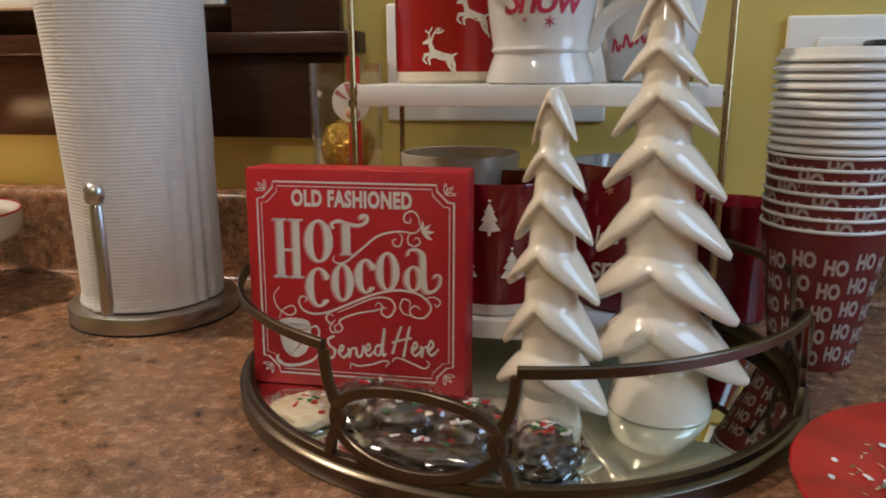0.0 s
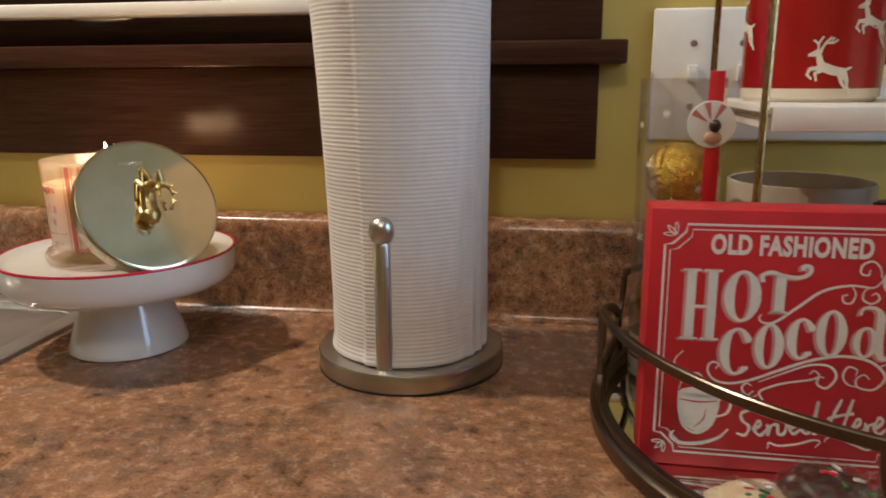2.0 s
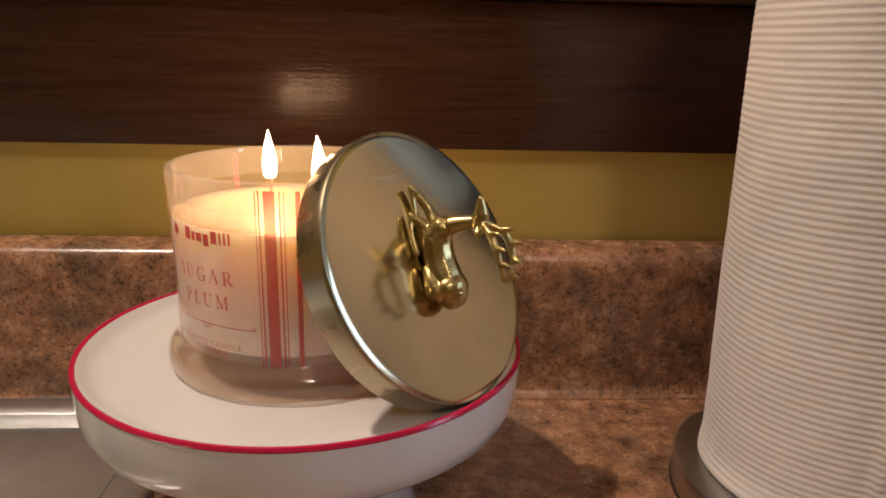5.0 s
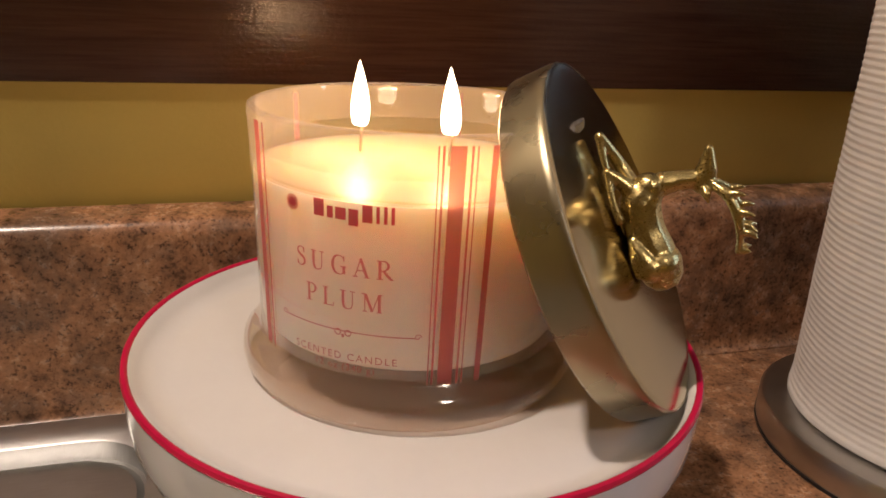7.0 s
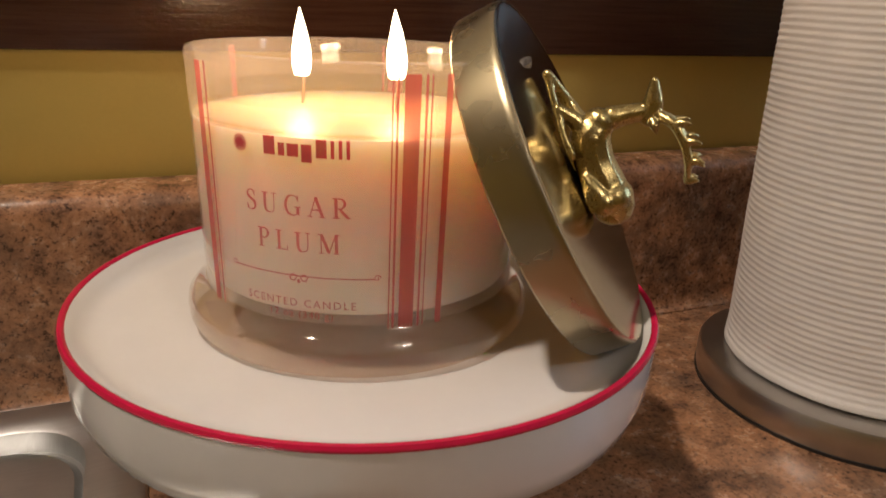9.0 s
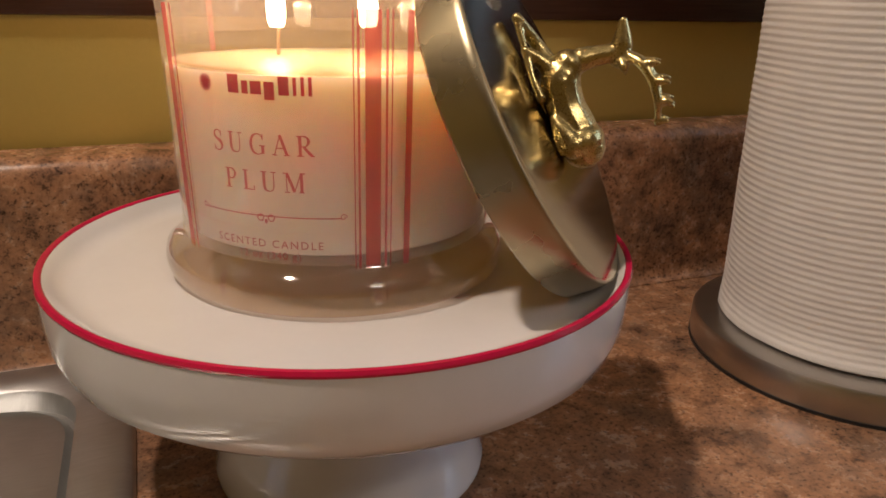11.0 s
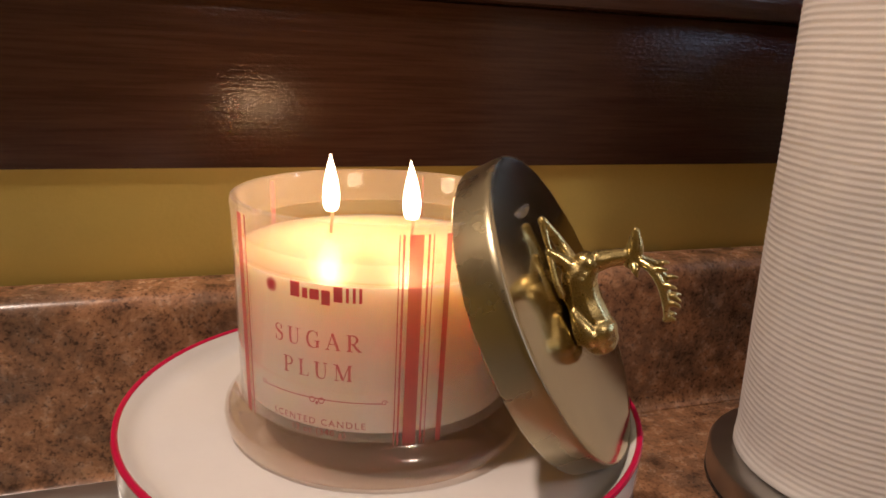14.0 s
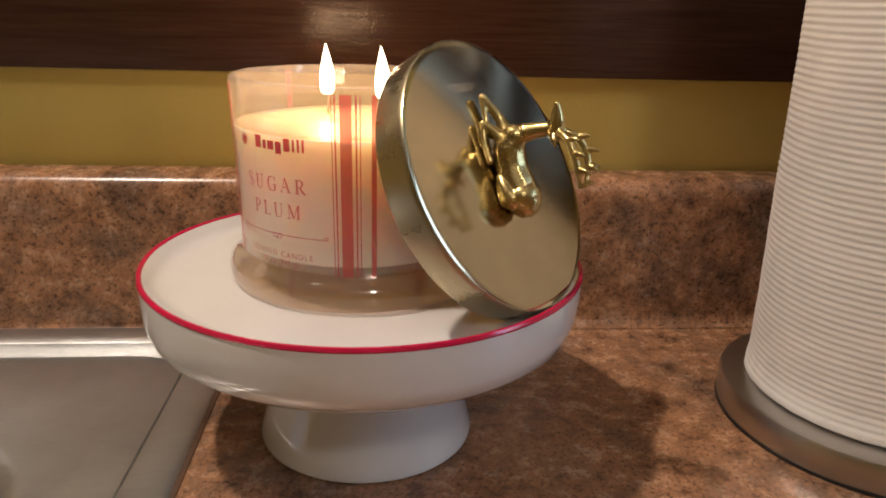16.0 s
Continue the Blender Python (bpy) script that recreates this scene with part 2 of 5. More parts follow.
WAX = mat("ivory_wax", (0.80, 0.71, 0.62), 0.45, 0.0, Subsurface_Weight=1.0, Subsurface_Scale=0.05)
WAX.node_tree.nodes["Principled BSDF"].inputs["Subsurface Radius"].default_value = (1.0, 0.62, 0.36)
POOL = clear("melted_wax", (1.0, 0.95, 0.86), 0.30, 0.015, 0.22)
FLAME = mat("flame", (0, 0, 0), 1.0)
FLAME.node_tree.nodes["Principled BSDF"].inputs["Emission Color"].default_value = (1.0, 0.80, 0.52, 1)
FLAME.node_tree.nodes["Principled BSDF"].inputs["Emission Strength"].default_value = 16
WICK = mat("waxed_wick", (0.30, 0.20, 0.12), 0.8)
GLOW = mat("lamp_diffuser", (0.8, 0.8, 0.8), 0.6)
GLOW.node_tree.nodes["Principled BSDF"].inputs["Emission Color"].default_value = (1.0, 0.78, 0.5, 1)
GLOW.node_tree.nodes["Principled BSDF"].inputs["Emission Strength"].default_value = 3

# ---------------------------------------------------------------- mesh helpers


def finish(bm, name, material, smooth=40):
    me = bpy.data.meshes.new(name)
    bmesh.ops.recalc_face_normals(bm, faces=bm.faces)
    bm.to_mesh(me)
    bm.free()
    me.materials.append(material)
    if smooth:
        me.polygons.foreach_set("use_smooth", [True] * len(me.polygons))
        me.set_sharp_from_angle(angle=radians(smooth))
    return me


def part(name, bm, material, parent=None, label="", smooth=40):
    ob = new(name, finish(bm, name, material, smooth))
    if parent:
        ob.parent = parent
    return tagged(ob, label)


def thing(name, at, label, category, rz=0.0, group="", kind=""):
    ob = new(name)
    ob.empty_display_size = 0.02
    ob.matrix_world = pose(*at, 0, 0, rz)
    return tagged(ob, label, category, group, kind)


def box(bm, lo, hi, bevel=0.0, seg=2):
    r = bmesh.ops.create_cube(bm, size=1.0)
    c = [(a + b) / 2 for a, b in zip(lo, hi)]
    s = [b - a for a, b in zip(lo, hi)]
    for v in r["verts"]:
        v.co = Vector((v.co.x * s[0] + c[0], v.co.y * s[1] + c[1], v.co.z * s[2] + c[2]))
    if bevel:
        edges = list({e for v in r["verts"] for e in v.link_edges})
        bmesh.ops.bevel(bm, geom=edges, offset=bevel, segments=seg, profile=0.5, affect="EDGES")
    return bm


def slab(lo, hi, bevel=0.002, seg=2):
    return box(bmesh.new(), lo, hi, bevel, seg)


def lathe(profile, seg=64, warp=None, bm=None, m=None):
    """Turn (radius, height) pairs about z; warp(angle, r, z) -> r, z."""
    bm = bm or bmesh.new()
    rings = []
    for r, z in profile:
        if r < 1e-6:
            rings.append([bm.verts.new((0, 0, z))])
            continue
        ring = []
        for i in range(seg):
            a = 2 * math.pi * i / seg
            rr, zz = warp(a, r, z) if warp else (r, z)
            ring.append(bm.verts.new((rr * math.cos(a), rr * math.sin(a), zz)))
        rings.append(ring)
    for a, b in zip(rings, rings[1:]):
        for i in range(seg):
            j = (i + 1) % seg
            if len(a) == 1 and len(b) == 1:
                continue
            if len(a) == 1:
                bm.faces.new((a[0], b[j], b[i]))
            elif len(b) == 1:
                bm.faces.new((a[i], a[j], b[0]))
            else:
                bm.faces.new((a[i], a[j], b[j], b[i]))
    if m:
        bmesh.ops.transform(bm, matrix=m, verts=[v for r in rings for v in r])
    return bm


def sweep(path, section, closed=False, up=(0, 0, 1), bm=None, scale=None):
    """Carry a section, (side, up) pairs, along a path of points."""
    bm = bm or bmesh.new()
    path = [Vector(p) for p in path]
    rings, n = [], len(path)
    for i, p in enumerate(path):
        a = path[(i - 1) % n] if closed or i else p
        b = path[(i + 1) % n] if closed or i < n - 1 else p
        t = (b - a).normalized()
        u = Vector(up)
        if abs(t.dot(u)) > 0.98:
            u = Vector((1, 0, 0)) if abs(t.x) < 0.9 else Vector((0, 1, 0))
        s = t.cross(u).normalized()
        w = s.cross(t)
        k = scale[i] if scale else 1.0
        rings.append([bm.verts.new(p + s * x * k + w * y * k) for x, y in section])
    m = len(section)
    for i in range(n if closed else n - 1):
        a, b = rings[i], rings[(i + 1) % n]
        for j in range(m):
            k = (j + 1) % m
            bm.faces.new((a[j], a[k], b[k], b[j]))
    if not closed:
        bm.faces.new(rings[0][::-1])
        bm.faces.new(rings[-1])
    return bm


def disc_section(r, n=10):
    return [(r * math.cos(2 * math.pi * i / n), r * math.sin(2 * math.pi * i / n)) for i in range(n)]


def bar_section(w, h, c=0.0008):
    w, h = w / 2, h / 2
    return [(-w + c, -h), (w - c, -h), (w, -h + c), (w, h - c), (w - c, h), (-w + c, h), (-w, h - c), (-w, -h + c)]


def spline(pts, n=8):
    """A smooth line through the points."""
    pts = [Vector(p) for p in pts]
    ext = [2 * pts[0] - pts[1]] + pts + [2 * pts[-1] - pts[-2]]
    out = []
    for i in range(1, len(ext) - 2):
        a, b, c, d = ext[i - 1:i + 3]
        for k in range(n):
            t = k / n
            out.append(0.5 * (2 * b + (c - a) * t + (2 * a - 5 * b + 4 * c - d) * t * t + (3 * b - a - 3 * c + d) * t ** 3))
    return out + [pts[-1]]


def blob(bm, c, r, sub=2):
    """An ellipsoid."""
    m = Matrix.Translation(c) @ Matrix.Diagonal((*r, 1))
    bmesh.ops.create_icosphere(bm, subdivisions=sub, radius=1.0, matrix=m)
    return bm


WORDS = {}


def word(body, size=1.0, bold=0.0, shear=0.0, spacing=1.0):
    """Flat outline of a word: vertices (x, y) centred on x, and faces."""
    key = (body, bold, shear, spacing)
    if key not in WORDS:
        cu = bpy.data.curves.new("word", "FONT")
        cu.body, cu.size, cu.align_x, cu.offset, cu.shear, cu.space_character, cu.resolution_u = body, 1.0, "CENTER", bold, shear, spacing, 3
        ob = new("word", cu)
        me = bpy.data.meshes.new_from_object(ob.evaluated_get(bpy.context.evaluated_depsgraph_get()))
        WORDS[key] = ([(v.co.x, v.co.y) for v in me.vertices], [tuple(p.vertices) for p in me.polygons])
        bpy.data.objects.remove(ob)
        bpy.data.curves.remove(cu)
        bpy.data.meshes.remove(me)
    vs, fs = WORDS[key]
    return [(x * size, y * size) for x, y in vs], fs


def lay(bm, shape, place):
    """Add a flat shape, its (x, y) turned into space by place()."""
    vs, fs = shape
    made = [bm.verts.new(place(x, y)) for x, y in vs]
    for f in fs:
        try:
            bm.faces.new([made[i] for i in f])
        except ValueError:
            pass
    return bm


def moved(shape, dx, dy, k=1.0, turn=0.0, ky=None):
    c, s = math.cos(turn), math.sin(turn)
    ky = ky or k
    return [(dx + (x * k) * c - (y * ky) * s, dy + (x * k) * s + (y * ky) * c) for x, y in shape[0]], shape[1]


def stroke(pts, w):
    """A flat ribbon along (x, y) points; w a width or a width for each point."""
    n = len(pts)
    ws = w if isinstance(w, (list, tuple)) else [w] * n
    vs, fs = [], []
    for i in range(n):
        a, b = pts[max(0, i - 1)], pts[min(n - 1, i + 1)]
        dx, dy = b[0] - a[0], b[1] - a[1]
        l = math.hypot(dx, dy) or 1
        nx, ny = -dy / l * ws[i] / 2, dx / l * ws[i] / 2
        vs += [(pts[i][0] + nx, pts[i][1] + ny), (pts[i][0] - nx, pts[i][1] - ny)]
    for i in range(n - 1):
        fs.append((2 * i, 2 * i + 1, 2 * i + 3, 2 * i + 2))
    return vs, fs


def curl(x, y, r, start, turns, n=26, shrink=0.25):
    """A spiral that winds in about a centre."""
    return [(x + r * (1 - (1 - shrink) * i / n) * math.cos(start + 2 * math.pi * turns * i / n),
             y + r * (1 - (1 - shrink) * i / n) * math.sin(start + 2 * math.pi * turns * i / n)) for i in range(n + 1)]


def line2(pts, n=8):
    return [(p.x, p.y) for p in spline([(x, y, 0) for x, y in pts], n)]


def oval(x, y, rx, ry, n=14):
    return [(x + rx * math.cos(2 * math.pi * i / n), y + ry * math.sin(2 * math.pi * i / n)) for i in range(n)], [tuple(range(n))]


def on_cylinder(r_at, z0=0.0):
    """place() for a print on a turned wall: x is arc length from the angle a0, y is height."""
    def at(a0, dz=0.0):
        def place(x, y):
            z = z0 + dz + y
            r = r_at(z)
            a = a0 + x / r
            return (r * math.cos(a), r * math.sin(a), z)
        return place
    return at


# ---------------------------------------------------------------- the room
TOP = 0.900
WY = 0.820


def structure(name, bm, material, label, category, smooth=40):
    return tagged(part(name, bm, material, None, "", smooth), label, category, "", "structure")


structure("floor", slab((-3.2, -2.8, -0.05), (1.5, 1.0, 0.0), 0), FLOORM, "brown oak plank kitchen floor", "floor", 0)
structure("ceiling", slab((-3.2, -2.8, CEIL), (1.5, 1.0, CEIL + 0.08), 0), CEILING, "white painted kitchen ceiling", "ceiling", 0)
structure("wall_west", slab((-3.2, -2.8, 0), (-3.1, 1.0, CEIL), 0), WALL, "ochre yellow painted side wall", "wall", 0)
structure("wall_south", slab((-3.1, -2.8, 0), (1.4, -2.7, CEIL), 0), WALL, "ochre yellow painted rear wall", "wall", 0)

# north wall with the window over the sink
WX0, WX1, WZ0, WZ1 = -1.66, -0.372, 1.159, 2.02
bm = bmesh.new()
box(bm, (-3.1, WY, 0), (WX0, WY + 0.14, CEIL))
box(bm, (WX1, WY, 0), (1.4, WY + 0.14, CEIL))
box(bm, (WX0, WY, 0), (WX1, WY + 0.14, WZ0))
box(bm, (WX0, WY, WZ1), (WX1, WY + 0.14, CEIL))
structure("wall_north", bm, WALL, "ochre yellow painted wall behind the counter", "wall", 0)

# east wall with a daylight window
bm = bmesh.new()
box(bm, (1.4, -2.8, 0), (1.5, -0.4, CEIL))
box(bm, (1.4, 0.5, 0), (1.5, 1.0, CEIL))
box(bm, (1.4, -0.4, 0), (1.5, 0.5, 1.28))
box(bm, (1.4, -0.4, 2.28), (1.5, 0.5, CEIL))
structure("wall_east", bm, WALL, "ochre yellow painted wall with a window", "wall", 0)
win2 = thing("window_2", (1.4, 0.05, 1.28), "white framed side window with dusk outside", "window", kind="structure")
bm = bmesh.new()
for lo, hi in (((-0.02, -0.45, 0), (0.05, -0.40, 1.0)), ((-0.02, 0.40, 0), (0.05, 0.45, 1.0)), ((-0.02, -0.40, 0), (0.05, 0.40, 0.05)), ((-0.02, -0.40, 0.95), (0.05, 0.40, 1.0)), ((0.0, -0.015, 0.05), (0.04, 0.015, 0.95))):
    box(bm, lo, hi, 0.003)
part("window_frame", bm, WHITEP, win2)

# window over the sink: casing, sill, apron, sash, blind
win = thing("window_1", (0, WY, 0), "dark-stained wooden window with a wide sill", "window", kind="structure")
part("apron", slab((WX0 - 0.12, -0.015, 1.066), (-0.247, 0.0, 1.1585), 0.0015), DARKWOOD, win, "dark-stained apron board under the sill")
part("sill", slab((WX0 - 0.145, -0.032, 1.159), (-0.222, 0.045, 1.182), 0.0022), DARKWOOD, win, "dark-stained projecting sill")
part("casing", slab((WX1, -0.016, 1.1825), (-0.246, 0.0, WZ1 + 0.11), 0.002), DARKWOOD, win)
part("casing", slab((WX0 - 0.12, -0.016, 1.1825), (WX0, 0.0, WZ1 + 0.11), 0.002), DARKWOOD, win)
part("casing", slab((WX0 + 0.001, -0.016, WZ1), (WX1 - 0.001, 0.0, WZ1 + 0.11), 0.002), DARKWOOD, win)
bm = bmesh.new()
box(bm, (WX0 + 0.001, 0.05, 1.1825), (WX1 - 0.001, 0.085, 1.245), 0.002)
box(bm, (WX0 + 0.001, 0.05, WZ1 - 0.06), (WX1 - 0.001, 0.085, WZ1 - 0.001), 0.002)
box(bm, (WX0 + 0.001, 0.05, 1.2455), (WX0 + 0.05, 0.085, WZ1 - 0.061), 0.002)
box(bm, (WX1 - 0.05, 0.05, 1.2455), (WX1 - 0.001, 0.085, WZ1 - 0.061), 0.002)
part("sash", bm, DARKWOOD, win)
part("pane", slab((WX0 + 0.05, 0.064, 1.245), (WX1 - 0.05, 0.069, WZ1 - 0.06), 0), PANE, win)

blind = thing("window_blind", (0, WY, 1.212), "white window blind lowered almost to the sill", "blind")
bm = bmesh.new()
box(bm, (WX0 + 0.004, -0.020, 0.0), (-0.378, 0.012, 0.014), 0.003)
part("bottom_rail", bm, BLINDM, blind)
bm = bmesh.new()
for i in range(32):
    z = 0.018 + i * 0.0245
    v = [bm.verts.new(p) for p in ((WX0 + 0.006, -0.016, z + 0.016), (-0.380, -0.016, z + 0.016), (-0.380, 0.010, z + 0.006), (WX0 + 0.006, 0.010, z + 0.006))]
    bm.faces.new(v)
bmesh.ops.solidify(bm, geom=bm.faces[:], thickness=0.002)
slats = tagged(part("slats", bm, BLINDM, blind), kind="stuff")
part("rail_weight", blob(bmesh.new(), (-0.776, -0.002, -0.0012), (0.036, 0.013, 0.0058), 3), STEEL, blind, "oval silver weight under the rail")
bm = sweep(spline([(-0.42, -0.021, 0.012), (-0.425, -0.024, -0.001), (-0.431, -0.024, -0.006), (-0.436, -0.023, 0.0), (-0.45, -0.023, 0.008)]), disc_section(0.0008, 6))
part("cord_clip", bm, WHITEP, blind)

# counter: one slab round the sink, with a backsplash
SX0, SX1, SY0, SY1 = -1.56, -0.782, 0.235, 0.770
bm = bmesh.new()
box(bm, (SX1, 0.150, TOP - 0.04), (1.396, 0.816, TOP))
box(bm, (-3.095, 0.150, TOP - 0.04), (SX0, 0.816, TOP))
box(bm, (SX0, 0.150, TOP - 0.04), (SX1, SY0, TOP))
box(bm, (SX0, SY1, TOP - 0.04), (SX1, 0.816, TOP))
counter = structure("countertop", bm, LAM, "brown speckled laminate kitchen countertop", "countertop", 0)
prof = [(0.8155, TOP + 0.0005), (0.7795, TOP + 0.0005), (0.7825, TOP + 0.0018), (0.7848, TOP + 0.0050), (0.786, TOP + 0.0100), (0.786, 0.990), (0.7868, 0.9955), (0.7890, 0.9998), (0.793, 1.0025), (0.798, 1.0033), (0.8155, 1.0035)]
bm = bmesh.new()
ra, rb = [bm.verts.new((-3.09, y, z)) for y, z in prof], [bm.verts.new((1.39, y, z)) for y, z in prof]
for i in range(len(prof)):
    j = (i + 1) % len(prof)
    bm.faces.new((ra[i], ra[j], rb[j], rb[i]))
bm.faces.new(ra)
bm.faces.new(rb[::-1])
structure("backsplash", bm, LAM, "brown speckled laminate backsplash with a rolled top edge", "backsplash")

base = thing("base_cabinet", (0, 0, 0), "brown wooden base cabinet under the countertop", "cabinet")
bm = bmesh.new()
box(bm, (SX1 + 0.06, 0.19, 0.10), (1.39, 0.81, TOP - 0.041), 0.002)
box(bm, (SX1 + 0.06, 0.25, 0.0), (1.39, 0.80, 0.10))
part("body", bm, CABW, base)
for i in range(4):
    x = SX1 + 0.08 + i * 0.52
    d = part("door", slab((x, 0.17, 0.13), (x + 0.49, 0.19, 0.83), 0.004), CABW, base)
    part("handle", slab((x + 0.43, 0.145, 0.66), (x + 0.442, 0.17, 0.78), 0.004), STEEL, d)

# stainless sink let into the counter
sink = thing("kitchen_sink", (0, 0, TOP), "brushed stainless steel drop-in kitchen sink", "sink")


def rounded(x0, x1, y0, y1, r, n=7):
    pts = []
    for cx, cy, a in ((x1 - r, y1 - r, 0), (x0 + r, y1 - r, 90), (x0 + r, y0 + r, 180), (x1 - r, y0 + r, 270)):
        for i in range(n + 1):
            t = radians(a + 90 * i / n)
            pts.append((cx + r * math.cos(t), cy + r * math.sin(t)))
    return pts


def ring_stack(loops):
    bm = bmesh.new()
    rows = [[bm.verts.new((x, y, z)) for x, y in rounded(x0, x1, y0, y1, r)] for x0, x1, y0, y1, r, z in loops]
    for a, b in zip(rows, rows[1:]):
        for i in range(len(a)):
            j = (i + 1) % len(a)
            bm.faces.new((a[i], a[j], b[j], b[i]))
    return bm, rows


X0, X1, Y0, Y1 = -1.572, -0.770, 0.222, 0.779
BX1, BY1 = -0.797, 0.748
bm, rows = ring_stack([(X0, X1, Y0, Y1, 0.02, 0.0006), (X0 + 0.001, X1 - 0.001, Y0 + 0.001, Y1 - 0.001, 0.02, 0.004), (X0 + 0.004, X1 - 0.004, Y0 + 0.004, Y1 - 0.004, 0.02, 0.0058),
                       (X0 + 0.016, X1 - 0.016, Y0 + 0.016, Y1 - 0.016, 0.02, 0.0054), (X0 + 0.021, X1 - 0.0225, Y0 + 0.021, BY1 + 0.0095, 0.03, 0.0046), (X0 + 0.022, X1 - 0.0235, Y0 + 0.022, BY1 + 0.0085, 0.03, 0.0040), (X0 + 0.023, X1 - 0.0240, Y0 + 0.023, BY1 + 0.008, 0.03, -0.0060), (X0 + 0.025, X1 - 0.0255, Y0 + 0.025, BY1 + 0.0065, 0.03, -0.0062),
                       (X0 + 0.026, BX1 - 0.001, Y0 + 0.026, BY1 + 0.001, 0.03, -0.0015), (X0 + 0.030, BX1 - 0.006, Y0 + 0.030, BY1 - 0.006, 0.03, -0.0008), (X0 + 0.040, -0.838, Y0 + 0.04, 0.662, 0.06, -0.0004),
                       (X0 + 0.043, -0.842, Y0 + 0.043, 0.658, 0.06, -0.002), (X0 + 0.047, -0.847, Y0 + 0.047, 0.653, 0.06, -0.010), (X0 + 0.052, -0.855, Y0 + 0.052, 0.646, 0.06, -0.12),
                       (X0 + 0.08, -0.88, Y0 + 0.08, 0.62, 0.06, -0.150)])
bm.faces.new(rows[-1])
part("basin", bm, SINKM, sink, "", 35)
bm = lathe([(0.0, 0.0), (0.03, 0.0), (0.042, 0.002), (0.045, 0.005), (0.045, 0.0)], 40, m=Matrix.Translation((-1.17, 0.50, -0.1495)))
part("drain", bm, STEEL, sink)

# ceiling lamps
for x, y, r, lab in ((-1.24, 0.56, 0.10, "round white ceiling lamp over the sink"), (-0.35, -0.65, 0.19, "round white ceiling lamp in the room")):
    cl = thing("ceiling_lamp", (x, y, CEIL), lab, "lamp", group="ceiling lamps")
    part("canopy", lathe([(0, -0.001), (r, -0.001), (r, -0.03), (r - 0.006, -0.036), (0, -0.036)], 48), WHITEP, cl)
    part("diffuser", lathe([(r - 0.01, -0.037), (r - 0.012, -0.06), (r * 0.7, -0.078), (0, -0.085)], 48), GLOW, cl)

# ---------------------------------------------------------------- cake stand and candle
CX, CY = -0.687, 0.667
PLATE = 0.0860
stand = thing("cake_stand", (CX, CY, TOP), "white porcelain cake stand with a red painted rim", "cake stand")
part("foot", lathe([(0, 0.012), (0.046, 0.006), (0.0515, 0.0), (0.0538, 0.0012), (0.0540, 0.004), (0.0505, 0.014), (0.0460, 0.027), (0.0415, 0.041), (0.0385, 0.050), (0.0380, 0.0545), (0.0405, 0.0590), (0, 0.0590)], 72), PORC, stand)
part("plate", lathe([(0, 0.0592), (0.045, 0.0592), (0.074, 0.0598), (0.0880, 0.0606), (0.0955, 0.0628), (0.1003, 0.0672), (0.1026, 0.0738), (0.1034, 0.0825), (0.1036, 0.0905), (0.1036, 0.0920), (0.1026, 0.0931), (0.1012, 0.0926), (0.0990, 0.0897), (0.0945, 0.0872), (0.0890, PLATE), (0, PLATE)], 96), PORC, stand)
part("rim_band", lathe([(0.1037, 0.0914), (0.1040, 0.0923), (0.1035, 0.0934), (0.1026, 0.0936), (0.1017, 0.0932), (0.1014, 0.0927)], 96), REDGLAZE, stand, "red painted rim line")

JX, JY = -0.690, 0.668
JZ = TOP + 0.0845
candle = thing("scented_candle", (JX, JY, JZ), "lit two-wick ivory candle in a printed glass jar", "candle")


def jar_r(z):
    return 0.0540 + (z - 0.018) * 0.0022 / 0.07


outer = [(0.0, 0.0016), (0.0560, 0.0016), (0.0590, 0.0026), (0.0604, 0.0050), (0.0607, 0.0085), (0.0600, 0.0118), (0.0574, 0.0142), (0.0551, 0.0158), (0.0543, 0.0175)]
bm = lathe(outer + [(0.0500, 0.0175), (0.046, 0.0165), (0, 0.0162)], 96)
part("glass_base", bm, FOOTGLASS, candle, "thick clear glass foot")
wall = [(jar_r(z), z) for z in (0.0176, 0.03, 0.05, 0.07, 0.086)] + [(0.0566, 0.0915), (0.0562, 0.0933), (0.0550, 0.0939), (0.0538, 0.0934), (0.0533, 0.0915), (0.0532, 0.0800)]
glass = part("glass_wall", lathe(wall, 96), GLASS, candle, "clear glass jar wall")
bm = lathe([(0, 0.0192), (0.0485, 0.0192), (0.0520, 0.0200), (0.0534, 0.0225), (0.0537, 0.03), (0.0544, 0.05), (0.0549, 0.066), (0.0550, 0.0728), (0, 0.0728)], 96)
part("wax", bm, WAX, candle, "ivory wax")
part("melted_wax", lathe([(0, 0.0732), (0.0525, 0.0732), (0.0540, 0.0736), (0.0547, 0.0744), (0.0549, 0.0730), (0, 0.0729)], 96), POOL, candle, "melted wax pool")
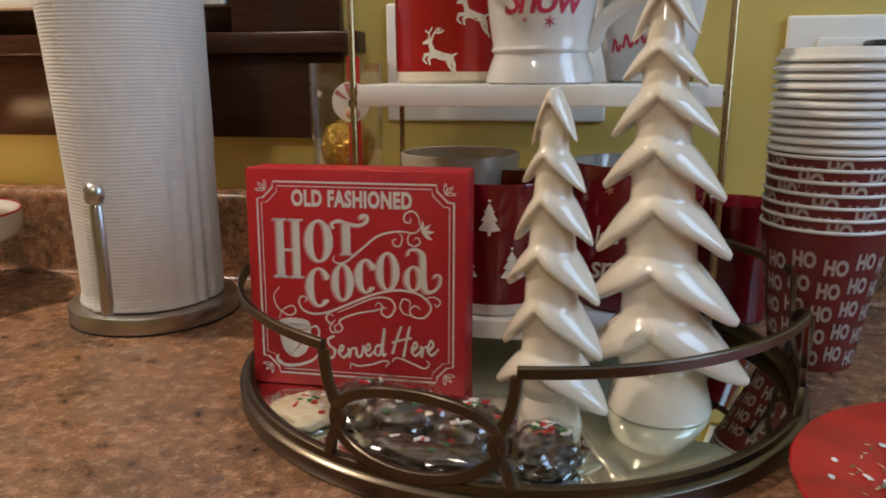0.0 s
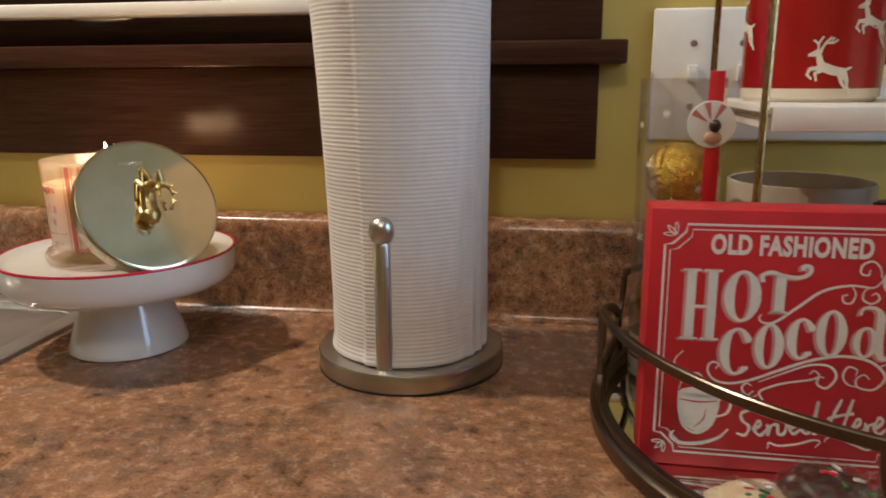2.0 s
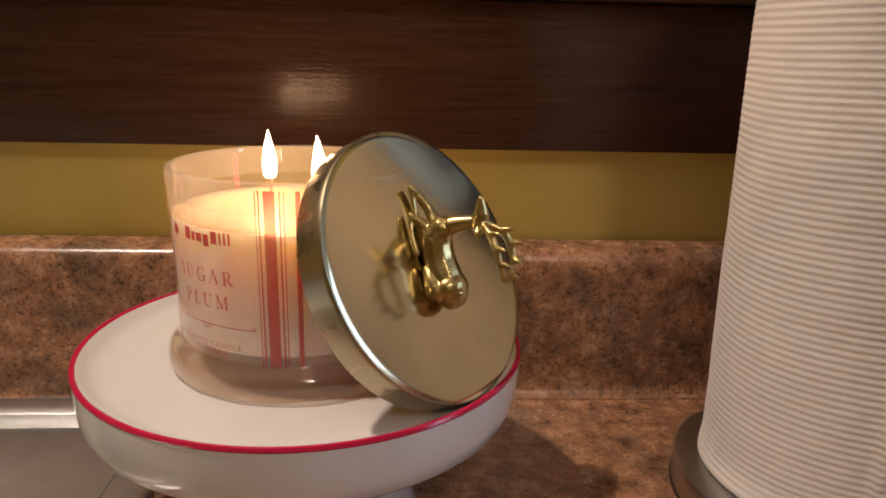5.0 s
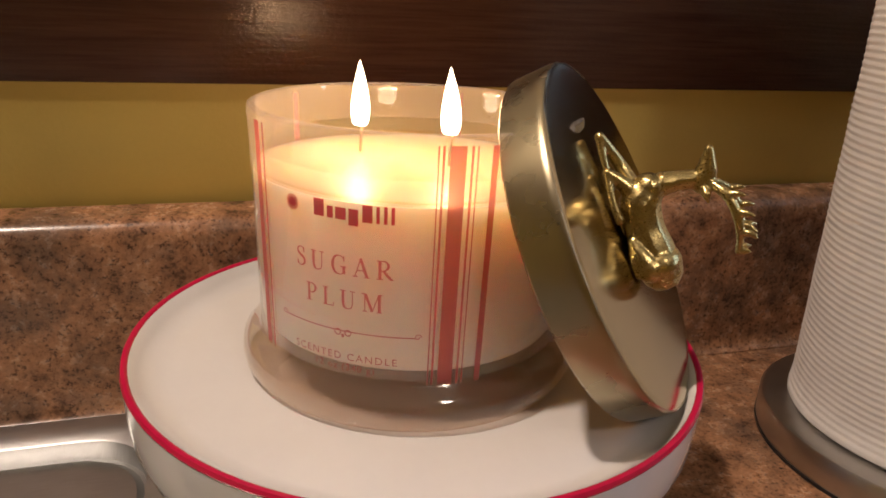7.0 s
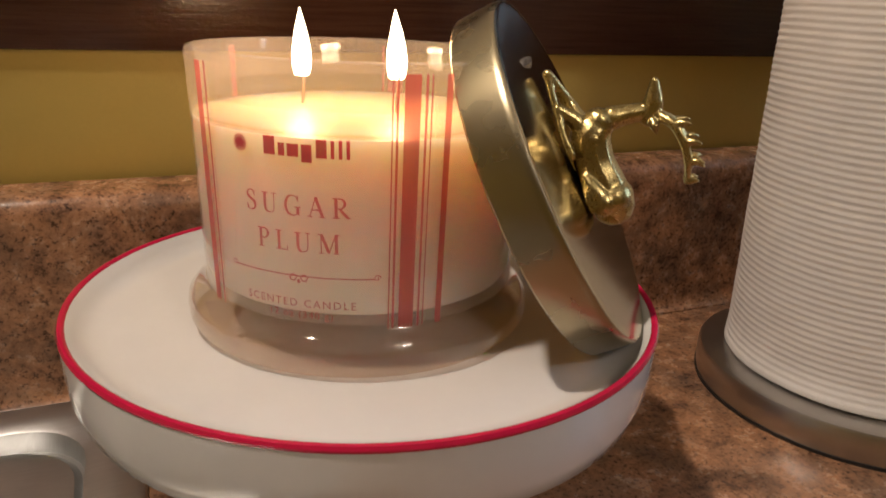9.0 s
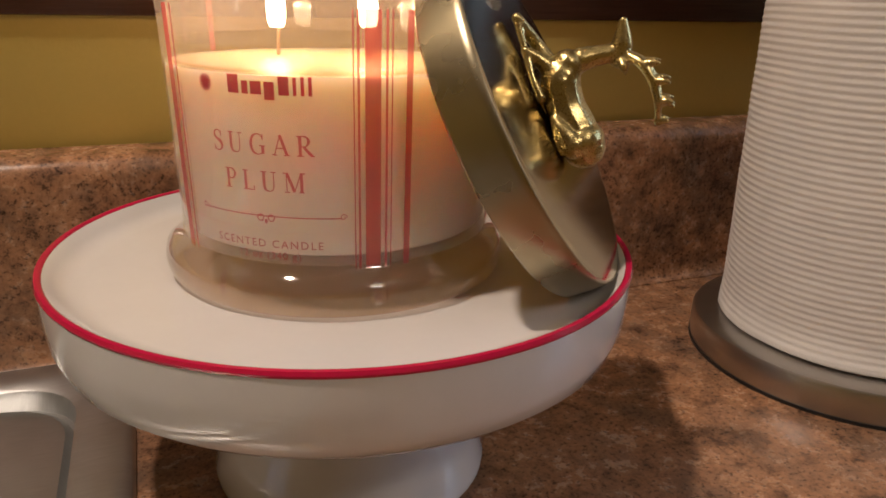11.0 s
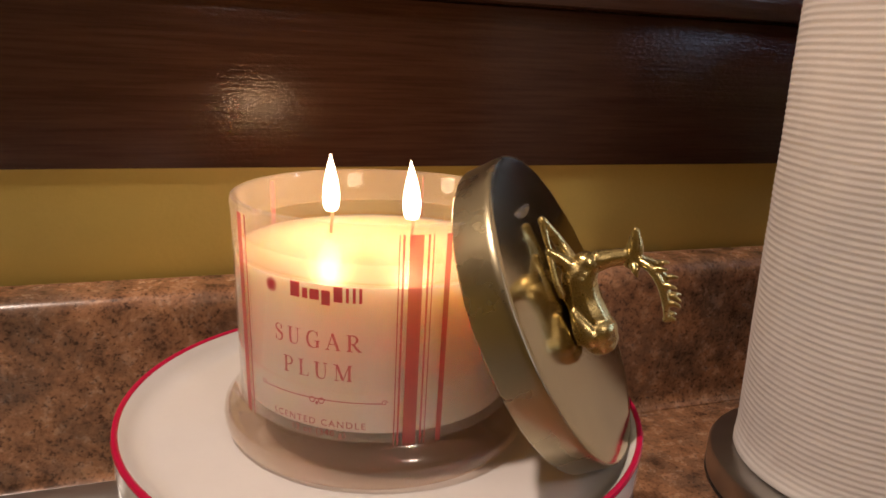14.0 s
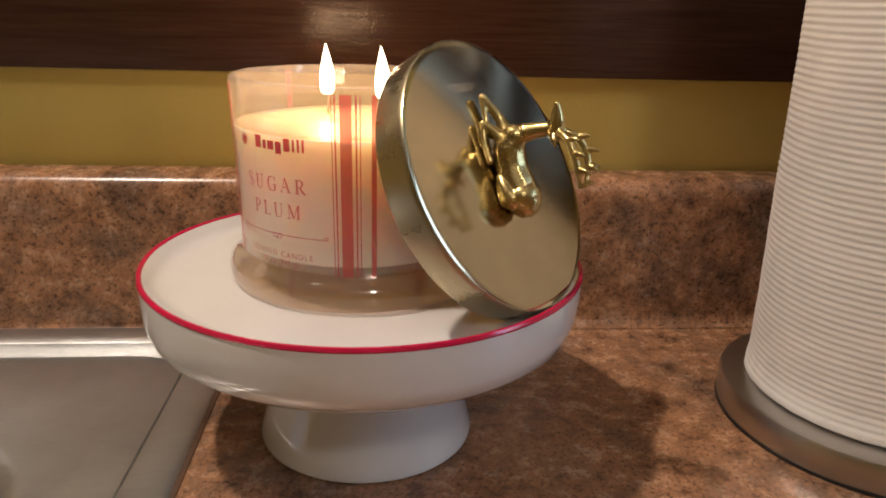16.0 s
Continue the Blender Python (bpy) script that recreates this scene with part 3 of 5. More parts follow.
for wx, wy, lean, low, high in ((-0.0154, 0.0218, -0.0004, 0.0825, 0.1055), (0.0112, -0.0036, -0.0009, 0.0838, 0.1062)):
    bm = sweep([(wx, wy, 0.0715), (wx + 0.0003, wy, 0.0780), (wx + 0.0008, wy, 0.0838)], disc_section(0.0006, 8))
    part("wick", bm, WICK, candle)
    bm = bmesh.new()
    rings = []
    for u, r in ((0.0, 0.0022), (0.04, 0.0029), (0.14, 0.0034), (0.27, 0.0035), (0.40, 0.0033), (0.56, 0.0027), (0.72, 0.0019), (0.87, 0.0010), (1.0, 0.00015)):
        rings.append([bm.verts.new((wx + lean * u * u + r * math.cos(math.tau * i / 16), wy + r * math.sin(math.tau * i / 16), low + (high - low) * u)) for i in range(16)])
    for p, q in zip(rings, rings[1:]):
        for i in range(16):
            bm.faces.new((p[i], p[(i + 1) % 16], q[(i + 1) % 16], q[i]))
    bm.faces.new(rings[0][::-1])
    bm.faces.new(rings[-1])
    fl = part("flame", bm, FLAME, candle, "bright candle flame")
    fl.visible_shadow = False
    lamp("flame_light", "POINT", Matrix.Translation((JX + wx, JY + wy, JZ + 0.1000)), 0.12, (1.0, 0.60, 0.30), 0.004)

surf = on_cylinder(lambda z: jar_r(z) + 0.0004)


def jar_print(name, shapes, material, a0, label=""):
    bm = bmesh.new()
    for s, dx, dz in shapes:
        lay(bm, moved(s, dx, 0), surf(radians(a0), dz))
    return part(name, bm, material, candle, label, 0)


def rect(w, h, nx=3, ny=10):
    vs = [(-w / 2 + w * i / nx, h * j / ny) for j in range(ny + 1) for i in range(nx + 1)]
    fs = [(j * (nx + 1) + i, j * (nx + 1) + i + 1, (j + 1) * (nx + 1) + i + 1, (j + 1) * (nx + 1) + i) for j in range(ny) for i in range(nx)]
    return vs, fs


for a0, w in ((-93.0, 0.0046), (-163.5, 0.0036), (-20.0, 0.0040), (60.0, 0.0040), (130.0, 0.0028)):
    jar_print("print_stripe", [(rect(w, 0.0748), 0, 0.0162)], JARPINK, a0, "pink printed stripe")
for a0, w in ((-97.2, 0.0007), (-98.6, 0.0004), (-88.9, 0.0007), (-87.3, 0.0004), (-81.8, 0.0020), (-159.0, 0.0009), (-24.0, 0.0008), (-16.0, 0.0008), (56.0, 0.0008), (64.0, 0.0008)):
    jar_print("print_line", [(rect(w, 0.0748, 1), 0, 0.0162)], JARPINK, a0, "thin pink printed line")


def serif_letter(ch, T=0.15, t=0.055):
    """A roman capital one unit high: (strokes, width)."""
    out = []

    def line(pts, w, n=0):
        p = line2(pts, n) if n else pts
        if isinstance(w, tuple):
            w = [float(np.interp(i / (len(p) - 1), [k / (len(w) - 1) for k in range(len(w))], w)) for i in range(len(p))]
        out.append(stroke(p, w))

    def foot(x, y, half=0.17):
        line([(x - half, y), (x + half, y)], t)
    if ch in "LPRH":
        line([(0.18, 0), (0.18, 1)], T)
        foot(0.18, 0.03)
        foot(0.18, 0.97)
    width = {"L": 0.66, "P": 0.68, "R": 0.80, "A": 0.86, "M": 1.05, "U": 0.84, "G": 0.86, "S": 0.60, "H": 0.72, "O": 0.66, "C": 0.62, "T": 0.66}[ch]
    if ch == "L":
        line([(0.1, 0.03), (0.62, 0.03)], t)
        line([(0.62, 0.0), (0.64, 0.24)], t)
    if ch in "PR":
        line([(0.18, 0.97), (0.46, 0.95), (0.60, 0.74), (0.46, 0.50), (0.18, 0.47)], (t, t * 1.4, T, t * 1.4, t), 6)
    if ch == "R":
        line([(0.36, 0.47), (0.58, 0.2), (0.76, 0.03)], (T * 0.8, T, T * 0.8), 4)
        foot(0.76, 0.03, 0.10)
    if ch == "A":
        line([(0.12, 0.03), (0.43, 1.0)], t)
        line([(0.41, 1.0), (0.74, 0.03)], T)
        line([(0.22, 0.36), (0.62, 0.36)], t)
        foot(0.12, 0.03, 0.13)
        foot(0.74, 0.03, 0.15)
    if ch == "M":
        line([(0.15, 0.03), (0.15, 0.97)], t)
        line([(0.17, 0.97), (0.52, 0.06)], T)
        line([(0.52, 0.04), (0.86, 0.97)], t)
        line([(0.88, 0.03), (0.88, 0.97)], T)
        for x, y in ((0.15, 0.03), (0.10, 0.97), (0.88, 0.03), (0.93, 0.97)):
            foot(x, y, 0.13)
    if ch == "U":
        line([(0.18, 0.97), (0.18, 0.32), (0.26, 0.08), (0.44, 0.02), (0.62, 0.10), (0.68, 0.34), (0.68, 0.97)], (T, T, T * 0.8, t, t, t, t), 6)
        foot(0.18, 0.97)
        foot(0.68, 0.97, 0.14)
    if ch in "GC":
        line([(0.74, 0.78), (0.66, 0.92), (0.48, 0.99), (0.24, 0.88), (0.12, 0.5), (0.24, 0.12), (0.48, 0.01), (0.66, 0.07), (0.76, 0.2)], (t, t, t, T * 0.8, T, T * 0.8, t, t, t), 6)
        line([(0.745, 1.0), (0.745, 0.70)], t)
    if ch == "G":
        line([(0.74, 0.42), (0.74, 0.04)], T)
        foot(0.72, 0.43, 0.16)
    if ch == "S":
        line([(0.50, 0.78), (0.42, 0.95), (0.28, 0.99), (0.12, 0.90), (0.11, 0.70), (0.30, 0.54), (0.50, 0.40), (0.53, 0.18), (0.40, 0.03), (0.24, 0.01), (0.12, 0.10), (0.07, 0.26)], (t, t, t, T * 0.6, T * 0.8, T, T, T * 0.8, T * 0.5, t, t, t), 6)
        line([(0.51, 0.98), (0.50, 0.70)], t)
        line([(0.07, 0.02), (0.07, 0.30)], t)
    return out, width


def serif_word(body, high, gap):
    """Strokes of a spaced word, centred on x."""
    put, x = [], 0.0
    for ch in body:
        shapes, w = serif_letter(ch)
        put += [moved(sh, x * high, 0, high) for sh in shapes]
        x += w + gap
    half = (x - gap) * high / 2
    return [moved(sh, -half, 0) for sh in put]


jar_print("printed_word", [(sh, 0, 0.0508) for sh in serif_word("SUGAR", 0.0060, 0.34)], JARPINK, -127.0, "printed name")
jar_print("printed_word", [(sh, 0, 0.0400) for sh in serif_word("PLUM", 0.0060, 0.34)], JARPINK, -126.6, "printed name")
jar_print("printed_word", [(word("SCENTED CANDLE", 0.0035, 0.0, 0, 1.25), 0, 0.0226)], JARPINK, -127.0)
jar_print("printed_word", [(word("12 oz (340 g)", 0.0033, 0.0, 0, 1.15), 0, 0.0190)], JARPINK, -126.5)
# maker's mark as a plain bar and a round burst
burst = [stroke([(0.0007 * math.cos(a), 0.0007 * math.sin(a)), (0.0025 * math.cos(a), 0.0025 * math.sin(a))], [0.0004, 0.0006]) for a in [2 * math.pi * i / 16 for i in range(16)]]
jar_print("maker_mark", [(s, 0, 0.0700) for s in burst] + [(oval(0, 0, 0.0012, 0.0012), 0, 0.0700)], JARRED, -144.5, "crimson round printed mark")
for x, w, h, z in ((-0.0118, 0.0036, 0.0052, 0.0678), (-0.0080, 0.0020, 0.0036, 0.0678), (-0.0046, 0.0034, 0.0036, 0.0678), (-0.0006, 0.0030, 0.0050, 0.0664), (0.0036, 0.0030, 0.0052, 0.0678), (0.0067, 0.0010, 0.0050, 0.0678), (0.0089, 0.0010, 0.0052, 0.0678), (0.0110, 0.0010, 0.0052, 0.0678)):
    jar_print("maker_bar", [(rect(w, h, 4, 1), x, z)], JARRED, -122.0, "crimson printed bar")
rule = [(stroke([(-0.0225 + 0.0025 * i, 0) for i in range(19)], 0.0004), 0, 0.0324)]
rule += [(stroke(curl(s * 0.0232, 0.0003, 0.0011, 0, 1.2), 0.0003), 0, 0.0324) for s in (-1, 1)]
rule += [(stroke(curl(s * 0.0017, -0.0006, 0.0011, 0, 1.0, 14, 0.8), 0.0004), 0, 0.0324) for s in (-1, 1)] + [(oval(0, -0.0016, 0.0005, 0.0007), 0, 0.0324)]
jar_print("printed_rule", rule, JARPINK, -126.4, "thin printed rule with a small ornament")

# brass lid leaning on the jar, with a reclining stag as its knob
AZ, EL = -0.6686, 0.4964
ln = Vector((math.cos(EL) * math.cos(AZ), math.cos(EL) * math.sin(AZ), math.sin(EL)))
lu = Vector((-math.sin(AZ), math.cos(AZ), 0))
lv = ln.cross(lu)
LID = Matrix.Translation((-0.6288, 0.6268, 1.043)) @ Matrix((lu, lv, ln)).transposed().to_4x4()
lid = new("candle_lid")
lid.matrix_world = LID
tagged(lid, "satin brass candle lid leaning against the jar", "lid")
part("plate", lathe([(0.0575, -0.0015), (0.0586, -0.0008), (0.0586, -0.0001), (0.0580, 0.0001), (0.056, 0.0002), (0, 0.0004), (0, -0.0015), (0.0575, -0.0015)], 128), BRASS, lid, "smooth round brass lid face")
part("rim", lathe([(0.0574, -0.0016), (0.0574, -0.0140), (0.0590, -0.0145), (0.0596, -0.0138), (0.0597, -0.0024), (0.0595, -0.0008), (0.0591, -0.0001), (0.0587, 0.0), (0.0587, -0.0008), (0.0574, -0.0016)], 128), BRASSRIM, lid, "deep brushed brass rim")
bm = bmesh.new()


def limb(bm, pts, radii, n=6):
    path = spline(pts, n)
    k = []
    m = len(pts) - 1
    for i in range(len(path)):
        f = i / n
        a = min(int(f), m - 1)
        k.append(radii[a] + (radii[a + 1] - radii[a]) * (f - a))
    sweep(path, disc_section(1.0, 10), bm=bm, scale=k, up=(0.31, 0.17, 0.93))
    for p, r in ((pts[0], radii[0]), (pts[-1], radii[-1])):
        blob(bm, p, (r, r, r), 2)


MM = Matrix.Diagonal((0.001, 0.001, 0.001, 1))
blob(bm, (-4.4, -12.4, 7.4), (8.4, 6.8, 7.6), 3)
limb(bm, [(-4.6, -14.5, 7.4), (-4.0, -7, 7.2), (-3.2, 0, 7.0), (-2.4, 8, 8.6), (-1.8, 11.5, 12.5)], [7.2, 7.0, 6.6, 6.8, 5.2])
limb(bm, [(-2.4, 8.5, 9.5), (-1.2, 11.0, 14.5), (0.6, 10.2, 21), (2.4, 8.2, 27.6)], [6.2, 4.6, 3.4, 3.0])
limb(bm, [(2.5, 6.6, 28.0), (2.3, 10.6, 30.6), (1.9, 16.0, 33.2)], [3.9, 3.3, 1.5])
limb(bm, [(2.6, 12.0, 7.0), (4.2, 21, 5.6), (0.9, 32.0, 3.6)], [3.4, 2.3, 1.8])
limb(bm, [(0.9, 32.0, 3.6), (-0.8, 23.5, 2.4), (-1.6, 15.5, 2.2)], [1.5, 1.2, 1.3])
limb(bm, [(-3.6, 10.5, 8.0), (-4.4, 15.5, 6.4), (-5.9, 21.0, 3.2)], [3.8, 2.6, 1.8])
limb(bm, [(-5.9, 21.0, 3.2), (-8.6, 13.0, 2.2), (-9.6, 5.6, 2.2)], [1.5, 1.2, 1.6])
for sx in (-1, 1):
    limb(bm, [(-4.6 + sx * 5.2, -12, 5.4), (-4.0 + sx * 6.2, -7.0, 4.4), (-3.4 + sx * 5.6, -2.0, 3.4)], [4.6, 3.0, 1.8])
    limb(bm, [(-3.4 + sx * 5.6, -2.0, 3.4), (-4.2 + sx * 7.0, -8.0, 1.8), (-4.8 + sx * 7.0, -12.5, 1.6)], [1.7, 1.2, 1.2])
    limb(bm, [(2.5 + sx * 2.2, 6.4, 28.0), (2.5 + sx * 4.4, 3.4, 28.2), (2.5 + sx * 5.0, 1.0, 28.0)], [1.2, 1.6, 0.5])
    beam = [(2.4 + sx * 1.4, 6.0, 30.2), (2.3 + sx * 4.2, 1.6, 33.6), (2.1 + sx * 5.4, -4.6, 34.6), (1.8 + sx * 5.0, -11.0, 33.6), (1.2 + sx * 2.4, -17.0, 31.2)]
    limb(bm, beam, [1.8, 1.7, 1.6, 1.4, 0.9])
    for (x, y, z), d in ((beam[1], (1.4, -1.8, 5.0)), (beam[2], (1.8, -2.2, 4.6)), (beam[3], (1.6, -1.8, 4.2)), (beam[3], (-1.6, -3.4, 3.8)), (beam[4], (0.8, -1.0, 3.0))):
        limb(bm, [(x, y, z), (x + sx * d[0] * 0.5, y + d[1] * 0.4, z + d[2] * 0.6), (x + sx * d[0], y + d[1], z + d[2])], [1.4, 1.15, 0.6], 3)
bmesh.ops.transform(bm, matrix=MM, verts=bm.verts[:])
stag = part("stag_knob", bm, GOLDFIG, lid, "gold reclining stag figure")
rm = stag.modifiers.new("merge", "REMESH")
rm.mode, rm.voxel_size, rm.use_smooth_shade = "VOXEL", 0.0004, True
sm = stag.modifiers.new("smooth", "SMOOTH")
sm.iterations, sm.factor = 9, 0.5

# ---------------------------------------------------------------- paper towel holder
TX, TY = -0.410, 0.664
holder = thing("paper_towel_holder", (TX, TY, TOP), "brushed steel paper towel holder with an arm", "towel holder")
part("base", lathe([(0, 0.0), (0.0800, 0.0), (0.0815, 0.0012), (0.0818, 0.0030), (0.0818, 0.0150), (0.0808, 0.0168), (0.0785, 0.0176), (0, 0.0178)], 96), STEEL, holder)
part("rubber_foot", lathe([(0.077, -0.0004), (0.0822, -0.0004), (0.0822, 0.0016), (0.077, 0.0016)], 64), BLACK, holder)
px, py = -0.421 - TX + 0.003, 0.597 - TY
part("arm", lathe([(0.0, 0.017), (0.0072, 0.017), (0.0072, 0.120), (0.0058, 0.1225), (0, 0.1225)], 32, m=Matrix.Translation((px, py, 0))), STEEL, holder)
part("knob", lathe([(0, 0.121), (0.004, 0.1215), (0.0075, 0.1235), (0.0100, 0.1275), (0.0108, 0.1320), (0.0100, 0.1370), (0.0075, 0.1408), (0.004, 0.1428), (0, 0.1432)], 32, m=Matrix.Translation((px, py, 0))), STEEL, holder, "round steel knob")
part("centre_pole", lathe([(0, 0.017), (0.008, 0.017), (0.008, 0.33), (0, 0.332)], 24), STEEL, holder)

roll = thing("paper_towel_roll", (TX, TY, TOP + 0.0182), "white embossed paper towel roll on the holder", "paper towel")
H, STEP = 0.300, 0.0034
prof = [(0.021, 0.0), (0.064, 0.0004), (0.0668, 0.0012)]
n = int(H / STEP * 4)
for i in range(n + 1):
    z = 0.002 + (H - 0.004) * i / n
    prof.append((0.0676 + 0.0014 * (z / H) + 0.00020 * math.sin(2 * math.pi * z / STEP), z))
prof += [(0.069, H - 0.001), (0.021, H), (0.021, 0.0)]


def sheet_edge(a, r, z):
    if r < 0.03:
        return r, z
    seam = radians(-111)
    d = (a - seam + math.pi) % (2 * math.pi) - math.pi
    lift = 0.0022 * math.exp(-max(d, 0) / 0.35) if d > 0 else -0.0008 * math.exp(d / 0.12)
    dent = -0.0022 * math.exp(-(((a - radians(318)) % (2 * math.pi)) / 0.10 - 1.2) ** 2) * max(0, 1 - abs(z - 0.11) / 0.12)
    for mid, deep, tall in ((338, 0.0022, 0.24), (351, 0.0030, 0.22), (322, 0.0012, 0.16)):
        e = (a - radians(mid) + math.pi) % (2 * math.pi) - math.pi
        dent -= deep * math.exp(-(e / 0.055) ** 2) * max(0.0, min(1.0, (tall - z) / 0.05))
    loose = 0.0110 * (z / H) ** 2 * max(0.0, math.cos(a - radians(216))) ** 6
    wob = 0.0006 * noise.noise((math.cos(a) * 2, math.sin(a) * 2, z * 14)) + 0.0003 * noise.noise((math.cos(a) * 9, math.sin(a) * 9, z * 60))
    flare = 0.0030 * max(0.0, 1 - z / 0.014) ** 1.5 * (0.5 + 0.5 * math.cos(a - radians(235)))
    return r + lift + dent + loose + wob + flare, z + (0.0003 * math.sin(5 * a) if z > 0.003 else 0)


part("towel_wrap", lathe(prof, 150, sheet_edge), PAPER, roll, "", 60)
part("core", lathe([(0.019, 0.001), (0.0208, 0.001), (0.0208, H - 0.001), (0.019, H - 0.001), (0.019, 0.001)], 32), varied("cardboard", (0.36, 0.25, 0.15), 0.8, 0.1), roll)

# ---------------------------------------------------------------- mirrored tray
QX, QY, QR = -0.0345, 0.572, 0.2160
tray = thing("round_tray", (QX, QY, TOP), "round mirrored tray with an openwork dark bronze rail", "tray")
part("rim", lathe([(QR - 0.004, 0.0), (QR + 0.0035, 0.0), (QR + 0.0045, 0.0015), (QR + 0.0045, 0.0110), (QR + 0.0028, 0.0125), (QR + 0.0005, 0.0132), (QR - 0.0005, 0.0172), (QR - 0.0022, 0.0180), (QR - 0.0055, 0.0180), (QR - 0.0068, 0.0170), (QR - 0.0072, 0.0076), (QR - 0.004, 0.0)], 160), BRONZE, tray, "dark bronze rim")
part("mirror", lathe([(0, 0.0015), (QR - 0.0075, 0.0015), (QR - 0.0075, 0.0066), (QR - 0.009, 0.0070), (0, 0.0070)], 128), MIRROR, tray, "mirror plate")
part("underside", lathe([(0, 0.0002), (QR - 0.008, 0.0002), (QR - 0.008, 0.0014), (0, 0.0014)], 96), BLACK, tray)


def on_ring(a, z, r=QR - 0.001):
    return (r * math.cos(radians(a)), r * math.sin(radians(a)), z)


HALF, RZ = 15.6, 0.0855
BAR = bar_section(0.0042, 0.0068)
UPBAR = bar_section(0.0068, 0.0042)
for k in range(4):
    c = -101.8 + 90 * k
    path = [on_ring(c + HALF + (90 - 2 * HALF) * i / 28, RZ) for i in range(29)]
    part("rail", sweep(path, BAR), BRONZE, tray)
    for s in (-1, 1):
        pts = [(HALF, RZ - 0.0028), (HALF - 0.2, RZ - 0.012), (HALF - 1.0, RZ - 0.025), (HALF - 2.9, 0.0455), (HALF - 3.0, 0.0400), (HALF - 1.2, 0.028), (HALF - 0.4, 0.0170)]
        path = spline([on_ring(c + s * a, z) for a, z in pts], 6)
        part("bracket", sweep(path, UPBAR, up=(math.cos(radians(c)), math.sin(radians(c)), 0)), BRONZE, tray)
    path = []
    for i in range(48):
        t = 2 * math.pi * i / 48
        path.append(on_ring(c + (HALF - 1.9) * math.cos(t), 0.0425 + 0.0245 * math.sin(t)))
    part("oval_loop", sweep(path, UPBAR, closed=True, up=(math.cos(radians(c)), math.sin(radians(c)), 0)), BRONZE, tray)
TM = TOP + 0.0070

# ---------------------------------------------------------------- wooden sign
SW, SH, ST = 0.163, 0.164, 0.037
sign = new("wooden_sign")
sign.matrix_world = pose(-0.1468, 0.491, TM + 0.0006, -2.2, 0, -1.2)
tagged(sign, "red wooden block sign with white hot cocoa lettering", "sign")
part("block", slab((-SW / 2, 0, 0), (SW / 2, ST, SH), 0.0012), SIGNRED, sign)


def on_sign(x, y):
    return (x, -0.00045, SH / 2 + y)


def on_sign_low(x, y):
    return (x, -0.00025, SH / 2 + y)


def sign_print(name, shapes, place=on_sign, material=PRINT, label=""):
    bm = bmesh.new()
    for s in shapes:
        lay(bm, s, place)
    return part(name, bm, material, sign, label, 0)


def frame_line(hw, hh, notch, w, bulge=0.35):
    pts = []
    for sx, sy in ((1, 1), (-1, 1), (-1, -1), (1, -1)):
        cx, cy = sx * hw, sy * hh
        arc = [(cx - sx * notch, cy), (cx - sx * notch * 0.95, cy - sy * notch * bulge), (cx - sx * notch * bulge, cy - sy * notch * 0.95), (cx, cy - sy * notch)]
        pts += arc if sx * sy < 0 else arc[::-1]
    pts.append(pts[0])
    return stroke(pts, w)


sign_print("border", [frame_line(0.0728, 0.0725, 0.0125, 0.0014), frame_line(0.0697, 0.0694, 0.0125, 0.0007)], label="white double border line")
for sx, sy in ((1, 1), (-1, 1), (-1, -1), (1, -1)):
    leaf = []
    for d in (-0.75, 0.0, 0.75):
        a = math.atan2(sy, sx) + d
        bx, by = sx * 0.0665, sy * 0.0662
        leaf.append(stroke(line2([(bx, by), (bx + 0.0040 * math.cos(a) - 0.001 * math.sin(a), by + 0.0040 * math.sin(a) + 0.001 * math.cos(a)), (bx + 0.0075 * math.cos(a), by + 0.0075 * math.sin(a)), (bx + 0.0040 * math.cos(a) + 0.001 * math.sin(a), by + 0.0040 * math.sin(a) - 0.001 * math.cos(a)), (bx, by)], 4), 0.0007))
    sign_print("corner_leaf", leaf)
WO = word("OLD FASHIONED", 0.0140, 0.045, 0, 1.08)
half = max(x for x, y in WO[0])
sign_print("lettering", [moved(WO, -0.0018, 0.0556, 0.0447 / half, 0, 1.14)], label="white words old fashioned")


def ellipse_letter(x, y, w, h, thick, thin, start=0.0, turn=math.tau):
    """An upright oval stroke, thick at its sides."""
    n = 36
    pts, ws = [], []
    for i in range(n + 1):
        a = start + turn * i / n
        pts.append((x + (w - thick) / 2 * math.cos(a), y + (h - thin) / 2 * math.sin(a)))
        ws.append(thin + (thick - thin) * math.cos(a) ** 2)
    return stroke(pts, ws)


def slab_h(x0, x1, y0, y1, stem):
    out = []
    for x in (x0 + 0.0030 + stem / 2, x1 - 0.0030 - stem / 2):
        out.append(stroke([(x, y0), (x, y1)], stem))
        out += [stroke([(x - stem * 0.5 - 0.0026, y), (x + stem * 0.5 + 0.0026, y)], 0.0015) for y in (y0 + 0.0007, y1 - 0.0007)]
    return out + [stroke([(x0 + 0.006, (y0 + y1) / 2 - 0.001), (x1 - 0.006, (y0 + y1) / 2 - 0.001)], 0.0016)]


